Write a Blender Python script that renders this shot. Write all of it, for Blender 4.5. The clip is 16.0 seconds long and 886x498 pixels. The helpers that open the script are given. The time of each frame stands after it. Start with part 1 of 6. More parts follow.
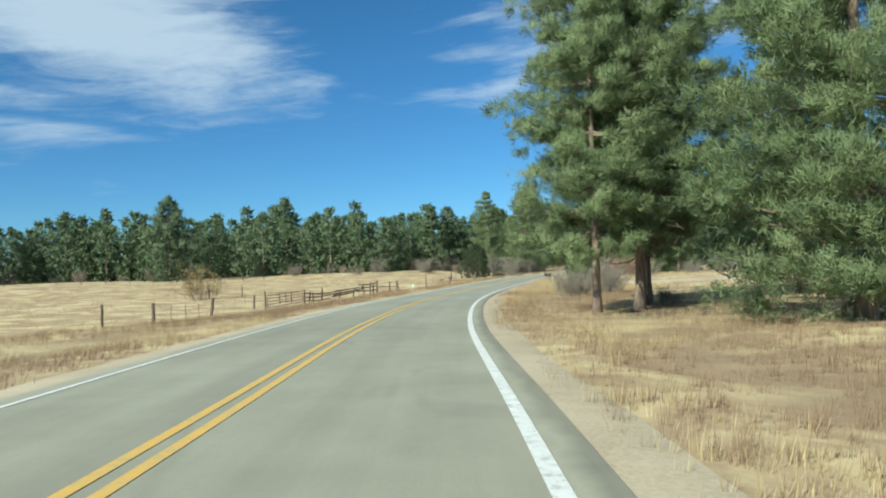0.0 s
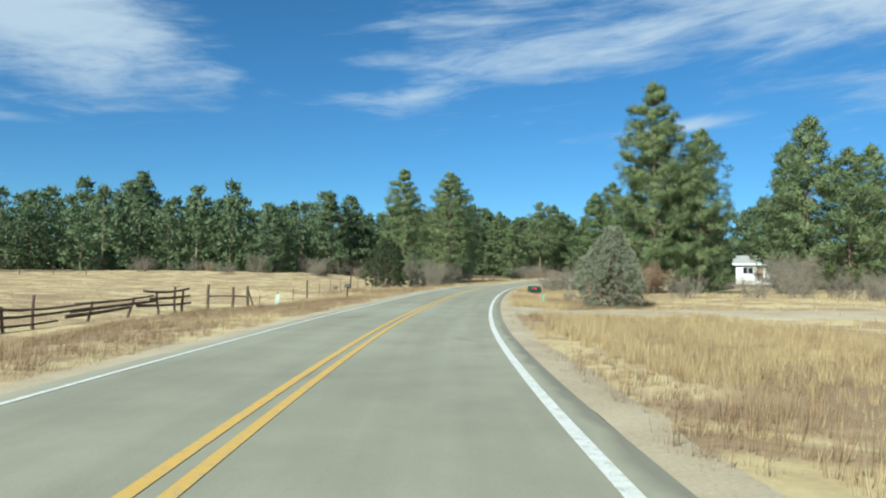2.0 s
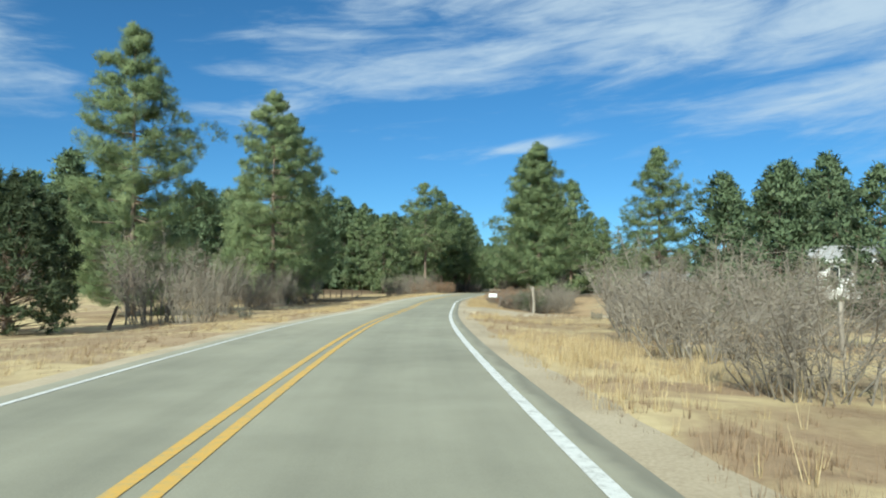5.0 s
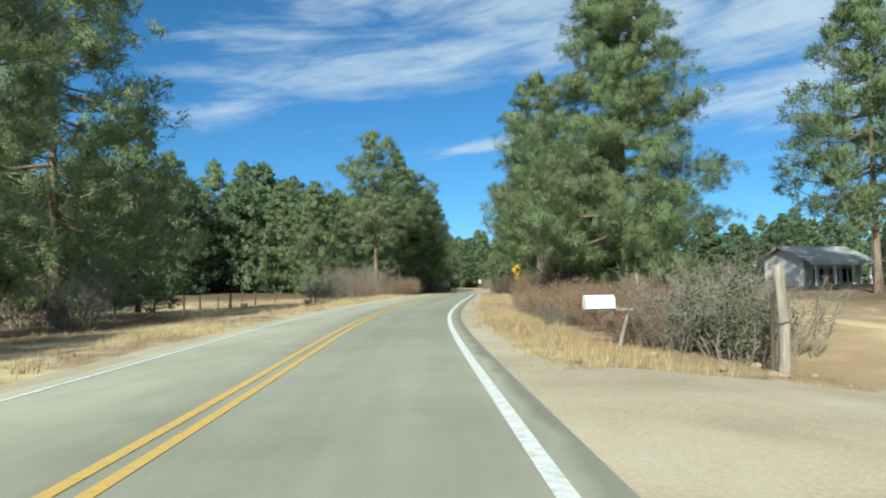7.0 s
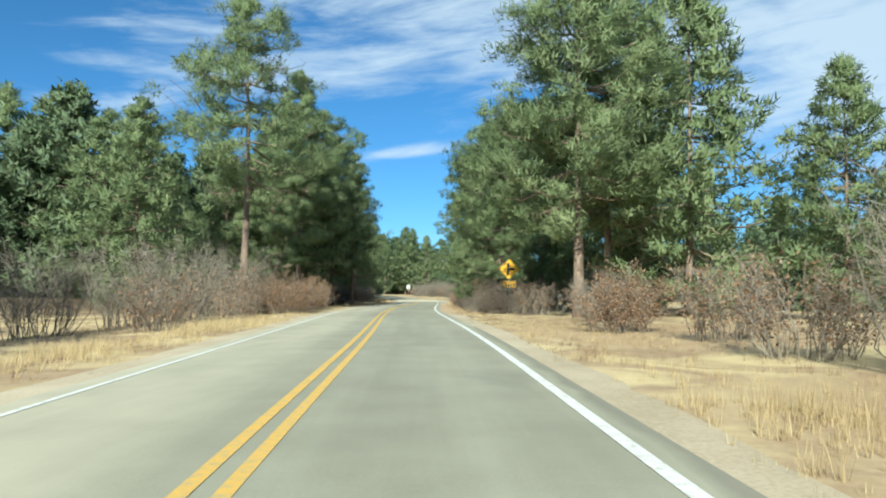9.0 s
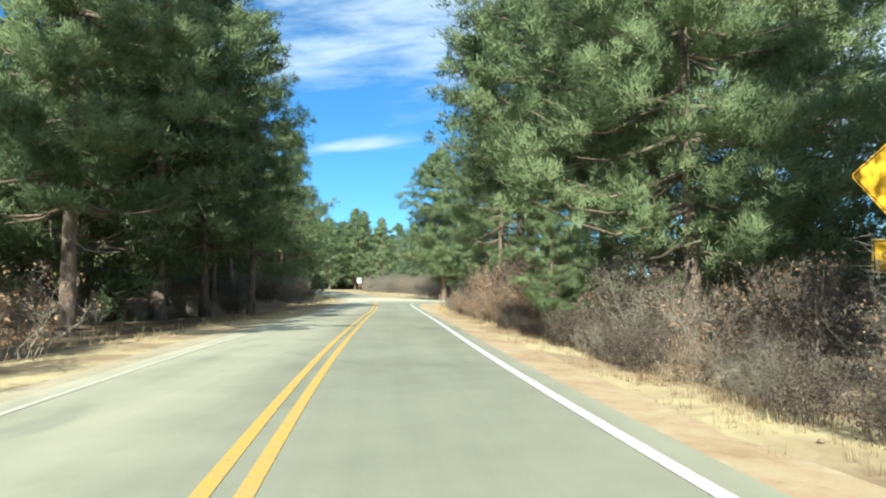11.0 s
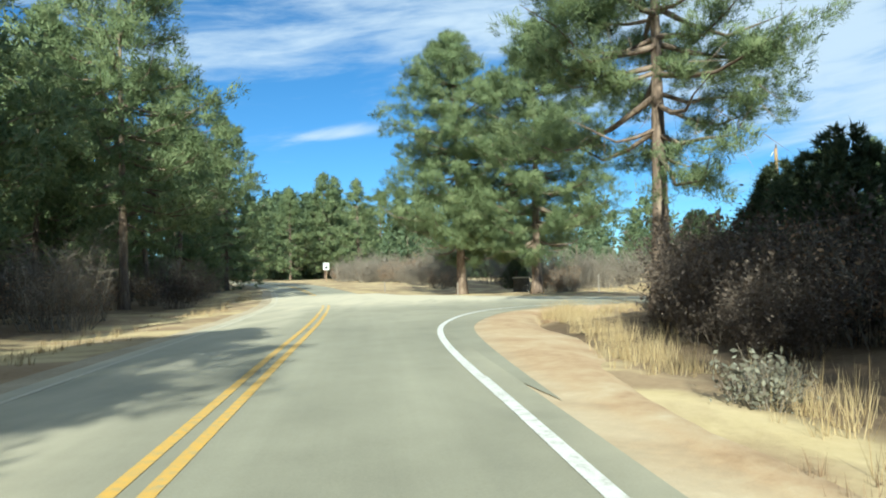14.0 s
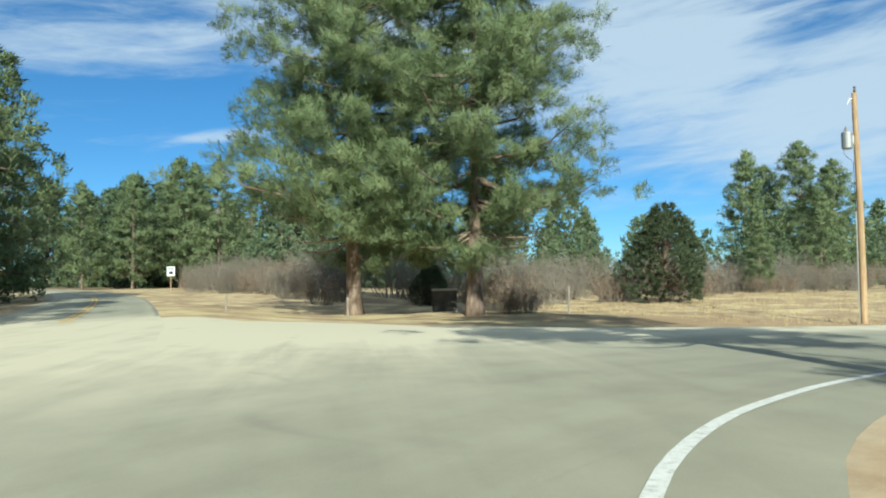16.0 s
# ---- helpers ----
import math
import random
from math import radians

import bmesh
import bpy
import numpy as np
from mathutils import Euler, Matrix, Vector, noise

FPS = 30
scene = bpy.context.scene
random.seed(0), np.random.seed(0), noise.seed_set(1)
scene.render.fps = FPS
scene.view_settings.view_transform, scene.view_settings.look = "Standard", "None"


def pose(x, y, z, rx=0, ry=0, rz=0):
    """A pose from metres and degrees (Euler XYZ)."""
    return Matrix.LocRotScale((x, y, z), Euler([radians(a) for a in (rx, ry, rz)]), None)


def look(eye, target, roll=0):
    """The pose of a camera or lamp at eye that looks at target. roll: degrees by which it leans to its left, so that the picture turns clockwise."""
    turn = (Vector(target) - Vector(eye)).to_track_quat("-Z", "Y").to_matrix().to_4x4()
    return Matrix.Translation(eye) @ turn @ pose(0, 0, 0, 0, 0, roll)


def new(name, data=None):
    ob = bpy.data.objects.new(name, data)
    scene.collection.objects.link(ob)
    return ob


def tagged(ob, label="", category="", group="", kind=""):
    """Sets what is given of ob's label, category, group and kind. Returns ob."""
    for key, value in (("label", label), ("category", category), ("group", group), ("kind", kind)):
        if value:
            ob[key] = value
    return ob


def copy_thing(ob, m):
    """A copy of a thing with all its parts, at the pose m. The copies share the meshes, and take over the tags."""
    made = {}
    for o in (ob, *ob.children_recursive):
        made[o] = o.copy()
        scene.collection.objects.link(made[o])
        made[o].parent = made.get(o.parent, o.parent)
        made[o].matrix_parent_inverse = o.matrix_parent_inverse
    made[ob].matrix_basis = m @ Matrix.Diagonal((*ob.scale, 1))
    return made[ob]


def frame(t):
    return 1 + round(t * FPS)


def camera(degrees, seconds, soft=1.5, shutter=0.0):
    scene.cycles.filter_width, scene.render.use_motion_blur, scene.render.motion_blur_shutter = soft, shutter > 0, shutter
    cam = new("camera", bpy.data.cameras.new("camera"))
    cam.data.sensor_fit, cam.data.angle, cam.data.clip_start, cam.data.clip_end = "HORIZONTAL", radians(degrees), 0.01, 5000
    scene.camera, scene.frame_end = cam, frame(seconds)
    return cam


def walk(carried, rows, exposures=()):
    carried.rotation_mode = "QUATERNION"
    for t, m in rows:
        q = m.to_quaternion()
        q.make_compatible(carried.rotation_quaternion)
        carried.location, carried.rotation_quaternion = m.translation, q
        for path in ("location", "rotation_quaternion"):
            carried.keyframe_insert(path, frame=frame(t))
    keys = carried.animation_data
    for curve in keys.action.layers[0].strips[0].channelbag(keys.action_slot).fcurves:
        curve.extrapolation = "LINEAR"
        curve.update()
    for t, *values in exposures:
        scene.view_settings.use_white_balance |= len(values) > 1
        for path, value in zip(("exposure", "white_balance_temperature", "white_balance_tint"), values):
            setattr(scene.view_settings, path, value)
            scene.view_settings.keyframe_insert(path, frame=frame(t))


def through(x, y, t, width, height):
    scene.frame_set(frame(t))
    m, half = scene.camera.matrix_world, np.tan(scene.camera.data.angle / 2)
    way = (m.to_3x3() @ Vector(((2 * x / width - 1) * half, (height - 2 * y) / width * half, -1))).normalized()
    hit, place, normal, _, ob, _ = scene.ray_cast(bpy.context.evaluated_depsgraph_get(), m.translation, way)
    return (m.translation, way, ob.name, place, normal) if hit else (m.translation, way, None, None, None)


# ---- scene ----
cam = camera(64.53, 16.0, soft=2.0)
PATH = [
    (0, (0.189, 0.002, 3.008), (0.192, 2.001, 3.050), -1.91),
    (0.5, (0.020, 9.049, 2.870), (0.064, 11.048, 2.926), -0.88),
    (1, (-0.203, 18.083, 2.712), (-0.094, 20.080, 2.768), -0.22),
    (1.5, (0.157, 27.422, 2.551), (0.345, 29.413, 2.611), 0.21),
    (2, (0.782, 36.715, 2.409), (1.060, 38.695, 2.471), 1.10),
    (2.5, (1.962, 46.327, 2.262), (2.323, 48.293, 2.323), 0.38),
    (3, (3.543, 55.730, 2.135), (3.977, 57.682, 2.198), -0.63),
    (3.5, (5.372, 65.442, 2.029), (5.873, 67.376, 2.108), -0.60),
    (4, (7.489, 75.068, 2.043), (8.050, 76.985, 2.136), 0.16),
    (4.5, (9.902, 84.607, 2.040), (10.515, 86.508, 2.142), 0.55),
    (4.7, (10.939, 88.424, 2.044), (11.572, 90.318, 2.150), 0.50),
    (6.8, (24.866, 129.687, 1.743), (25.626, 131.535, 1.843), -1.56),
    (7, (26.104, 133.588, 1.768), (26.880, 135.429, 1.876), -1.17),
    (7.5, (29.405, 143.175, 1.811), (30.231, 144.993, 1.925), -1.17),
    (8, (32.844, 152.180, 1.898), (33.722, 153.973, 2.016), -0.41),
    (8.5, (36.819, 161.319, 2.019), (37.748, 163.087, 2.139), 0.13),
    (8.7, (38.350, 164.918, 2.065), (39.301, 166.673, 2.186), 0.17),
    (10.8, (55.821, 201.832, 2.165), (56.914, 203.503, 2.275), 0.59),
    (11, (57.560, 205.064, 2.171), (58.665, 206.728, 2.278), 0.38),
    (11.5, (61.982, 212.926, 2.194), (63.104, 214.579, 2.298), 0.09),
    (12, (66.117, 220.244, 2.173), (67.244, 221.894, 2.269), -0.09),
    (12.5, (70.223, 227.423, 2.156), (71.351, 229.073, 2.243), -0.17),
    (13, (74.148, 234.171, 2.063), (75.278, 235.821, 2.133), -0.43),
    (13.5, (77.835, 240.461, 1.988), (78.972, 242.106, 2.057), -1.45),
    (14, (81.282, 246.354, 1.943), (82.429, 247.992, 2.009), -1.66),
    (14.5, (84.629, 251.814, 1.963), (85.798, 253.435, 2.033), -1.14),
    (15, (88.153, 256.938, 1.980), (89.358, 258.533, 2.048), -1.11),
    (15.5, (91.470, 261.402, 1.922), (92.736, 262.949, 1.996), -1.25),
    (16, (94.762, 265.151, 1.826), (96.155, 266.584, 1.914), -0.92),
]
walk(cam, [(t, look(eye, target, roll)) for t, eye, target, roll in PATH], [(t, e, 5800.0, -4.0) for t, e in ((0.0, 0.5), (4.7, 0.5), (6.8, 0.54), (8.7, 0.68), (10.8, 1.06), (12.5, 1.04), (13.5, 0.88), (14.5, 0.74), (16.0, 0.54))])

# ---- daylight: afternoon sun from behind the first stretch of road, thin cirrus ----
SUN_ELEVATION, SUN_TURN = 31.0, 218.5   # degrees; turn from +y towards +x
to_sun = Vector((math.sin(radians(SUN_TURN)) * math.cos(radians(SUN_ELEVATION)), math.cos(radians(SUN_TURN)) * math.cos(radians(SUN_ELEVATION)), math.sin(radians(SUN_ELEVATION))))
sun_data = bpy.data.lights.new("sun", "SUN")
sun_data.energy, sun_data.angle, sun_data.color = 4.8, radians(0.5), (1.0, 0.94, 0.82)
sun = new("sun", sun_data)
sun.matrix_basis = look((0, 0, 50), Vector((0, 0, 50)) - to_sun)


def make_sky():
    world = bpy.data.worlds.new("sky")
    scene.world = world
    world.use_nodes = True
    nt = world.node_tree
    link = nt.links.new

    def mth(op, a, b=0.0):
        n = nt.nodes.new("ShaderNodeMath")
        n.operation = op
        for k, v in enumerate((a, b)):
            if isinstance(v, bpy.types.NodeSocket):
                link(v, n.inputs[k])
            else:
                n.inputs[k].default_value = v
        return n.outputs[0]

    sky = nt.nodes.new("ShaderNodeTexSky")
    sky.sky_type, sky.sun_disc = "NISHITA", False
    sky.sun_elevation, sky.sun_rotation = radians(SUN_ELEVATION), radians(SUN_TURN)
    sky.altitude, sky.air_density, sky.dust_density, sky.ozone_density = 2200, 1.0, 0.3, 3.0
    tc = nt.nodes.new("ShaderNodeTexCoord")
    sep = nt.nodes.new("ShaderNodeSeparateXYZ")
    link(tc.outputs["Generated"], sep.inputs[0])
    az = mth("MULTIPLY", mth("ARCTAN2", sep.outputs[0], sep.outputs[1]), 57.2958)     # degrees to the right of +y
    el = mth("MULTIPLY", mth("ARCSINE", sep.outputs[2]), 57.2958)

    def blob(a0, e0, ra, re, slope=0.0):
        da = mth("SUBTRACT", az, a0)
        de = mth("SUBTRACT", mth("SUBTRACT", el, e0), mth("MULTIPLY", da, slope))
        q = mth("ADD", mth("POWER", mth("ABSOLUTE", mth("DIVIDE", da, ra)), 2.0), mth("POWER", mth("ABSOLUTE", mth("DIVIDE", de, re)), 2.0))
        return mth("EXPONENT", mth("MULTIPLY", q, -1.0))
    cover = None
    for b in CLOUDS:
        c = mth("MULTIPLY", blob(*b[:5]), b[5])
        cover = c if cover is None else mth("MAXIMUM", cover, c)
    # unseen cloud overhead, added to lift the fill light
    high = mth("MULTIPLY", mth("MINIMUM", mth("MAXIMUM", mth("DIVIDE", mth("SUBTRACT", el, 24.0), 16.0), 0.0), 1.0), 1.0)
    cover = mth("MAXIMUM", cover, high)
    comb = nt.nodes.new("ShaderNodeCombineXYZ")
    link(mth("ADD", mth("MULTIPLY", az, 0.05), mth("MULTIPLY", el, 0.09)), comb.inputs[0])
    link(mth("SUBTRACT", mth("MULTIPLY", el, 0.3), mth("MULTIPLY", az, 0.045)), comb.inputs[1])
    nz = []
    for scale, detail, dist in ((1.0, 8.0, 1.1), (3.0, 8.0, 0.7)):
        n = nt.nodes.new("ShaderNodeTexNoise")
        link(comb.outputs[0], n.inputs["Vector"])
        n.inputs["Scale"].default_value, n.inputs["Detail"].default_value, n.inputs["Roughness"].default_value, n.inputs["Distortion"].default_value = scale, detail, 0.6, dist
        nz.append(n.outputs[0])
    tex = mth("ADD", mth("MULTIPLY", nz[0], 0.65), mth("MULTIPLY", nz[1], 0.35))
    d = mth("ADD", mth("MULTIPLY", mth("SUBTRACT", tex, 0.5), 3.0), mth("SUBTRACT", mth("MULTIPLY", cover, 1.15), 0.62))
    mr = nt.nodes.new("ShaderNodeMapRange")
    mr.interpolation_type = "SMOOTHSTEP"
    link(d, mr.inputs[0])
    mr.inputs[1].default_value, mr.inputs[2].default_value, mr.inputs[4].default_value = -0.35, 0.95, 0.85
    mx = nt.nodes.new("ShaderNodeMix")
    mx.data_type = "RGBA"
    link(mr.outputs[0], mx.inputs[0])
    tint = nt.nodes.new("ShaderNodeMix")
    tint.data_type, tint.blend_type = "RGBA", "MULTIPLY"
    tint.inputs[0].default_value = 1.0
    link(sky.outputs[0], tint.inputs[6])
    # dry mountain air: the horizon stays blue
    low = nt.nodes.new("ShaderNodeMapRange")
    link(el, low.inputs[0])
    low.inputs[1].default_value, low.inputs[2].default_value, low.inputs[3].default_value, low.inputs[4].default_value = 0.0, 16.0, 0.0, 1.0
    clear = nt.nodes.new("ShaderNodeMix")
    clear.data_type = "RGBA"
    link(low.outputs[0], clear.inputs[0])
    clear.inputs[6].default_value, clear.inputs[7].default_value = HORIZON_TINT, SKY_TINT
    link(clear.outputs[2], tint.inputs[7])
    link(tint.outputs[2], mx.inputs[6])
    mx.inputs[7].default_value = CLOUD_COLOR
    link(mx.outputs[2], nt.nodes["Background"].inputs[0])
    nt.nodes["Background"].inputs[1].default_value = 0.1


SKY_TINT, HORIZON_TINT = (0.42, 0.68, 0.8, 1.0), (0.42, 0.58, 0.7, 1.0)
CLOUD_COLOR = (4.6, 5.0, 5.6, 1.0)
# cirrus banks: direction, height, half widths (degrees), slope, strength
CLOUDS = [
    (-34.0, 10.6, 12.0, 1.4, -0.05, 0.8), (-16.0, 15.2, 9.0, 2.6, -0.25, 0.85), (58.0, 20.0, 16.0, 5.0, 0.0, 1.0),
    (-25.0, 17.5, 13.0, 5.2, -0.12, 1.45), (-30.0, 12.5, 9.0, 1.6, 0.0, 0.7), (-11.0, 14.6, 4.0, 0.9, 0.1, 0.75),
    (6.0, 14.0, 9.0, 1.2, 0.12, 0.85), (20.0, 17.5, 18.0, 2.8, 0.12, 1.0), (38.0, 19.5, 14.0, 4.5, 0.1, 1.05), (8.0, 19.5, 10.0, 2.0, 0.0, 0.7),
    (26.0, 11.3, 7.0, 0.8, 0.1, 0.85), (48.0, 13.5, 12.0, 3.0, 0.1, 0.9), (62.0, 17.0, 14.0, 8.0, 0.0, 1.5), (76.0, 12.0, 18.0, 8.0, 0.0, 1.4), (50.0, 19.0, 12.0, 4.0, 0.1, 1.2), (30.0, 22.5, 24.0, 3.5, 0.0, 0.9),
]
make_sky()
# road centre line (between the two yellow stripes): x, y, height of the surface
ROAD = [
    (-4.00, -160.00, 2.90), (-3.20, -60.00, 2.50), (-2.28, -20.00, 2.03), (-2.11, 5.50, 1.62), (-2.10, 18.00, 1.39), (-1.24, 33.00, 1.16),
    (1.28, 52.19, 0.87), (5.09, 71.08, 0.74), (10.01, 90.66, 0.76), (17.63, 116.12, 0.71), (26.19, 139.82, 0.56), (34.50, 160.48, 0.73),
    (38.30, 168.30, 0.83), (47.04, 185.53, 0.96), (59.38, 210.36, 0.93), (71.91, 232.90, 0.78), (79.31, 246.00, 0.60), (85.70, 257.61, 0.59),
    (90.81, 267.09, 0.52), (96.54, 278.48, 0.47), (104.50, 298.00, 0.50), (113.00, 322.00, 0.75), (119.50, 346.00, 0.90), (124.00, 375.00, 1.20),
    (124.50, 400.00, 1.40), (120.00, 430.00, 1.80), (108.00, 470.00, 2.40),
]
SIDE = [
    (93.0, 270.0, 0.54), (98.5, 271.2, 0.48), (104.0, 271.3, 0.38), (112.0, 270.3, 0.15), (124.0, 266.5, -0.15),
    (142.0, 259.0, -0.3), (170.0, 245.0, -0.4), (230.0, 215.0, -0.4),
]
# heights of the open land away from the road
LAND = [
    (-16.6, 40.6, 0.0), (-17.0, 52.0, -0.3), (-14.6, 58.8, -0.3), (-5.3, 82.7, -0.42), (1.0, 84.0, -0.15), (5.4, 120.4, 0.2),
    (9.1, 126.7, 0.1), (-30.0, 150.0, 0.7), (-20.0, 185.0, 1.5), (-90.0, 140.0, 1.5), (-60.0, 40.0, 0.3), (7.0, 25.0, 1.25),
    (12.0, 10.0, 1.5), (13.5, 68.0, 0.75), (30.0, 70.0, 0.9), (30.0, 98.0, 0.9), (38.0, 143.6, -0.55), (36.0, 150.0, 0.2), (46.0, 165.0, 1.1), (66.0, 167.0, 1.3),
    (65.0, 139.0, 1.2), (30.0, 196.0, 0.3), (36.0, 203.0, 0.5), (20.0, 170.0, 0.3), (40.0, 250.0, 1.5), (75.0, 265.0, 1.2), (98.0, 311.0, 0.9),
    (121.0, 300.0, -0.2), (133.0, 275.4, -0.7), (122.0, 291.0, -0.2), (145.0, 290.0, -0.4),
]
HALF = 3.3


def smooth_line(points, step=1.0):
    """A smooth curve through the points, cut into even steps."""
    p = np.array(points, float)
    p = np.vstack([2 * p[0] - p[1], p, 2 * p[-1] - p[-2]])
    out = []
    for i in range(1, len(p) - 2):
        a, b, c, d = p[i - 1:i + 3]
        n = max(2, int(np.linalg.norm((c - b)[:2]) / step))
        # tangents weighed by chord, so that uneven spacing does not kink the curve
        l0, l1, l2 = (max(np.linalg.norm(v[:2]), 1e-6) for v in (b - a, c - b, d - c))
        m1 = ((b - a) / l0 * l1 + (c - b) / l1 * l0) / (l0 + l1) * l1
        m2 = ((c - b) / l1 * l2 + (d - c) / l2 * l1) / (l1 + l2) * l1
        t = np.linspace(0, 1, n, endpoint=False)[:, None]
        out.append((2 * t**3 - 3 * t**2 + 1) * b + (t**3 - 2 * t**2 + t) * m1 + (3 * t**2 - 2 * t**3) * c + (t**3 - t**2) * m2)
    out.append(p[-2:-1])
    return np.vstack(out)


MAIN_LINE = smooth_line(ROAD)
SIDE_LINE = smooth_line(SIDE)
ALL_LINE = np.vstack([MAIN_LINE, SIDE_LINE])
LAND_PTS = np.vstack([np.array(LAND), MAIN_LINE[::12] - (0, 0, 0.1), SIDE_LINE[::12] - (0, 0, 0.1)])


def ease(a, b, v):
    v = np.clip((v - a) / (b - a), 0, 1)
    return v * v * (3 - 2 * v)


def road_field(xy):
    """Distance to the nearest road line, and the height of the road surface carried sideways."""
    xy = np.asarray(xy, float)
    dist, height = np.empty(len(xy)), np.empty(len(xy))
    for i in range(0, len(xy), 4000):
        d2 = ((xy[i:i + 4000, None, :] - ALL_LINE[None, :, :2])**2).sum(2)
        w = 1 / (d2 + 2.0)**2
        dist[i:i + 4000] = np.sqrt(d2.min(1))
        height[i:i + 4000] = (w * ALL_LINE[:, 2]).sum(1) / w.sum(1)
    return dist, height


def wobble(xy):
    x, y = xy[:, 0], xy[:, 1]
    return (0.5 * np.sin(x * 0.11 + 1.3 * np.sin(y * 0.07)) + 0.5 * np.sin(y * 0.13 + x * 0.05 + 2)) * 0.12 + 0.05 * np.sin(x * 0.9 + 2 * np.sin(y * 0.5)) * np.sin(y * 0.8)


HOLLOW = [(29.5, 133.6, 5.2), (32.0, 140.5, 5.0), (30.5, 137.0, 5.0), (35.5, 137.4, 5.0), (40.5, 139.2, 4.6), (7.5, 67.0, 4.0), (12.5, 66.4, 3.4), (18.0, 65.4, 3.2), (102.0, 281.5, 7.0), (107.0, 277.0, 6.0), (113.0, 275.5, 5.5), (119.0, 272.5, 5.0), (125.5, 271.0, 4.6), (104.5, 289.0, 4.5), (96.0, 268.0, 6.5), (89.5, 257.5, 3.6), (92.5, 261.0, 4.2), (99.5, 266.0, 4.0)]


def ground_height(xy, hollow=True):
    xy = np.asarray(xy, float)
    dist, road = road_field(xy)
    land = np.empty(len(xy))
    for i in range(0, len(xy), 8000):
        d2 = ((xy[i:i + 8000, None, :] - LAND_PTS[None, :, :2])**2).sum(2)
        w = 1 / (d2 + 8.0)**2
        land[i:i + 8000] = (w * LAND_PTS[:, 2]).sum(1) / w.sum(1)
    far = ease(120, 900, dist)
    land = land + wobble(xy) * ease(6, 20, dist) + far * 6
    a = ease(5.0, 13.0, dist)
    z = (road - 0.07 + 0.05 * ease(3.5, 4.3, dist) - 0.16 * ease(4.6, 6.5, dist)) * (1 - a) + land * a
    if not hollow:
        return z
    # the earth under the packed sand and dirt of the junction lies a little lower
    x, y = xy[:, 0], xy[:, 1]
    dig = np.zeros(len(xy))
    for cx, cy, r in HOLLOW:
        dig = np.maximum(dig, 1 - ease(r - 2.6, r - 0.4, np.hypot(x - cx, y - cy)))
    return z - 0.3 * dig


def gz(x, y):
    return float(ground_height(np.array([[x, y]]))[0])


def beside(line, offset):
    """The line moved sideways, to the right of travel for a positive offset."""
    d = np.gradient(line[:, :2], axis=0)
    d /= np.linalg.norm(d, axis=1)[:, None]
    return line[:, :2] + np.stack([d[:, 1], -d[:, 0]], 1) * np.asarray(offset, float).reshape(-1, 1)


# ---- node helpers ----
def shader(name):
    m = bpy.data.materials.new(name)
    m.use_nodes = True
    return m, m.node_tree, m.node_tree.nodes["Principled BSDF"]


def node(nt, kind, **inputs):
    n = nt.nodes.new(kind)
    for key, value in inputs.items():
        socket = n.inputs[int(key[1:])] if key[0] == "i" and key[1:].isdigit() else n.inputs[key]
        if isinstance(value, bpy.types.NodeSocket):
            nt.links.new(value, socket)
        else:
            socket.default_value = value
    return n


def maths(nt, op, a, b=0.0, c=0.0):
    n = nt.nodes.new("ShaderNodeMath")
    n.operation = op
    for k, v in enumerate((a, b, c)):
        if isinstance(v, bpy.types.NodeSocket):
            nt.links.new(v, n.inputs[k])
        else:
            n.inputs[k].default_value = v
    return n.outputs[0]


def ramp(nt, fac, *stops):
    r = nt.nodes.new("ShaderNodeValToRGB")
    nt.links.new(fac, r.inputs[0])
    e = r.color_ramp.elements
    while len(e) < len(stops):
        e.new(0.5)
    for k, (pos, col) in enumerate(stops):
        e[k].position = pos
        e[k].color = (*col, 1)
    return r.outputs[0]


def noise_tex(nt, vec, scale, detail=4.0, rough=0.55, stretch=None, distortion=0.0):
    if stretch:
        mp = node(nt, "ShaderNodeMapping", Vector=vec)
        mp.inputs["Scale"].default_value = stretch
        vec = mp.outputs[0]
    return node(nt, "ShaderNodeTexNoise", Vector=vec, Scale=scale, Detail=detail, Roughness=rough, Distortion=distortion).outputs[0]


def mix_rgb(nt, fac, a, b, blend="MIX"):
    n = nt.nodes.new("ShaderNodeMix")
    n.data_type, n.blend_type = "RGBA", blend
    for s, v in ((n.inputs[0], fac), (n.inputs[6], a), (n.inputs[7], b)):
        if isinstance(v, bpy.types.NodeSocket):
            nt.links.new(v, s)
        else:
            s.default_value = v if isinstance(v, float) else (*v, 1)
    return n.outputs[2]


def grainy(name, dark, mid, light, coarse, fine, rough=0.9, bump=0.3, distance=0.02, stretch=None, metallic=0.0):
    """A surface mottled at two scales, with fine relief."""
    m, nt, bsdf = shader(name)
    pos = node(nt, "ShaderNodeTexCoord").outputs["Object"]
    a = noise_tex(nt, pos, coarse, 5, stretch=stretch)
    b = noise_tex(nt, pos, fine, 6, 0.65, stretch=stretch)
    f = maths(nt, "ADD", maths(nt, "MULTIPLY", a, 0.5), maths(nt, "MULTIPLY", b, 0.5))
    nt.links.new(ramp(nt, f, (0.36, dark), (0.5, mid), (0.64, light)), bsdf.inputs["Base Color"])
    bsdf.inputs["Roughness"].default_value = rough
    bsdf.inputs["Metallic"].default_value = metallic
    bp = node(nt, "ShaderNodeBump", Strength=bump, Distance=distance, Height=b)
    nt.links.new(bp.outputs[0], bsdf.inputs["Normal"])
    return m


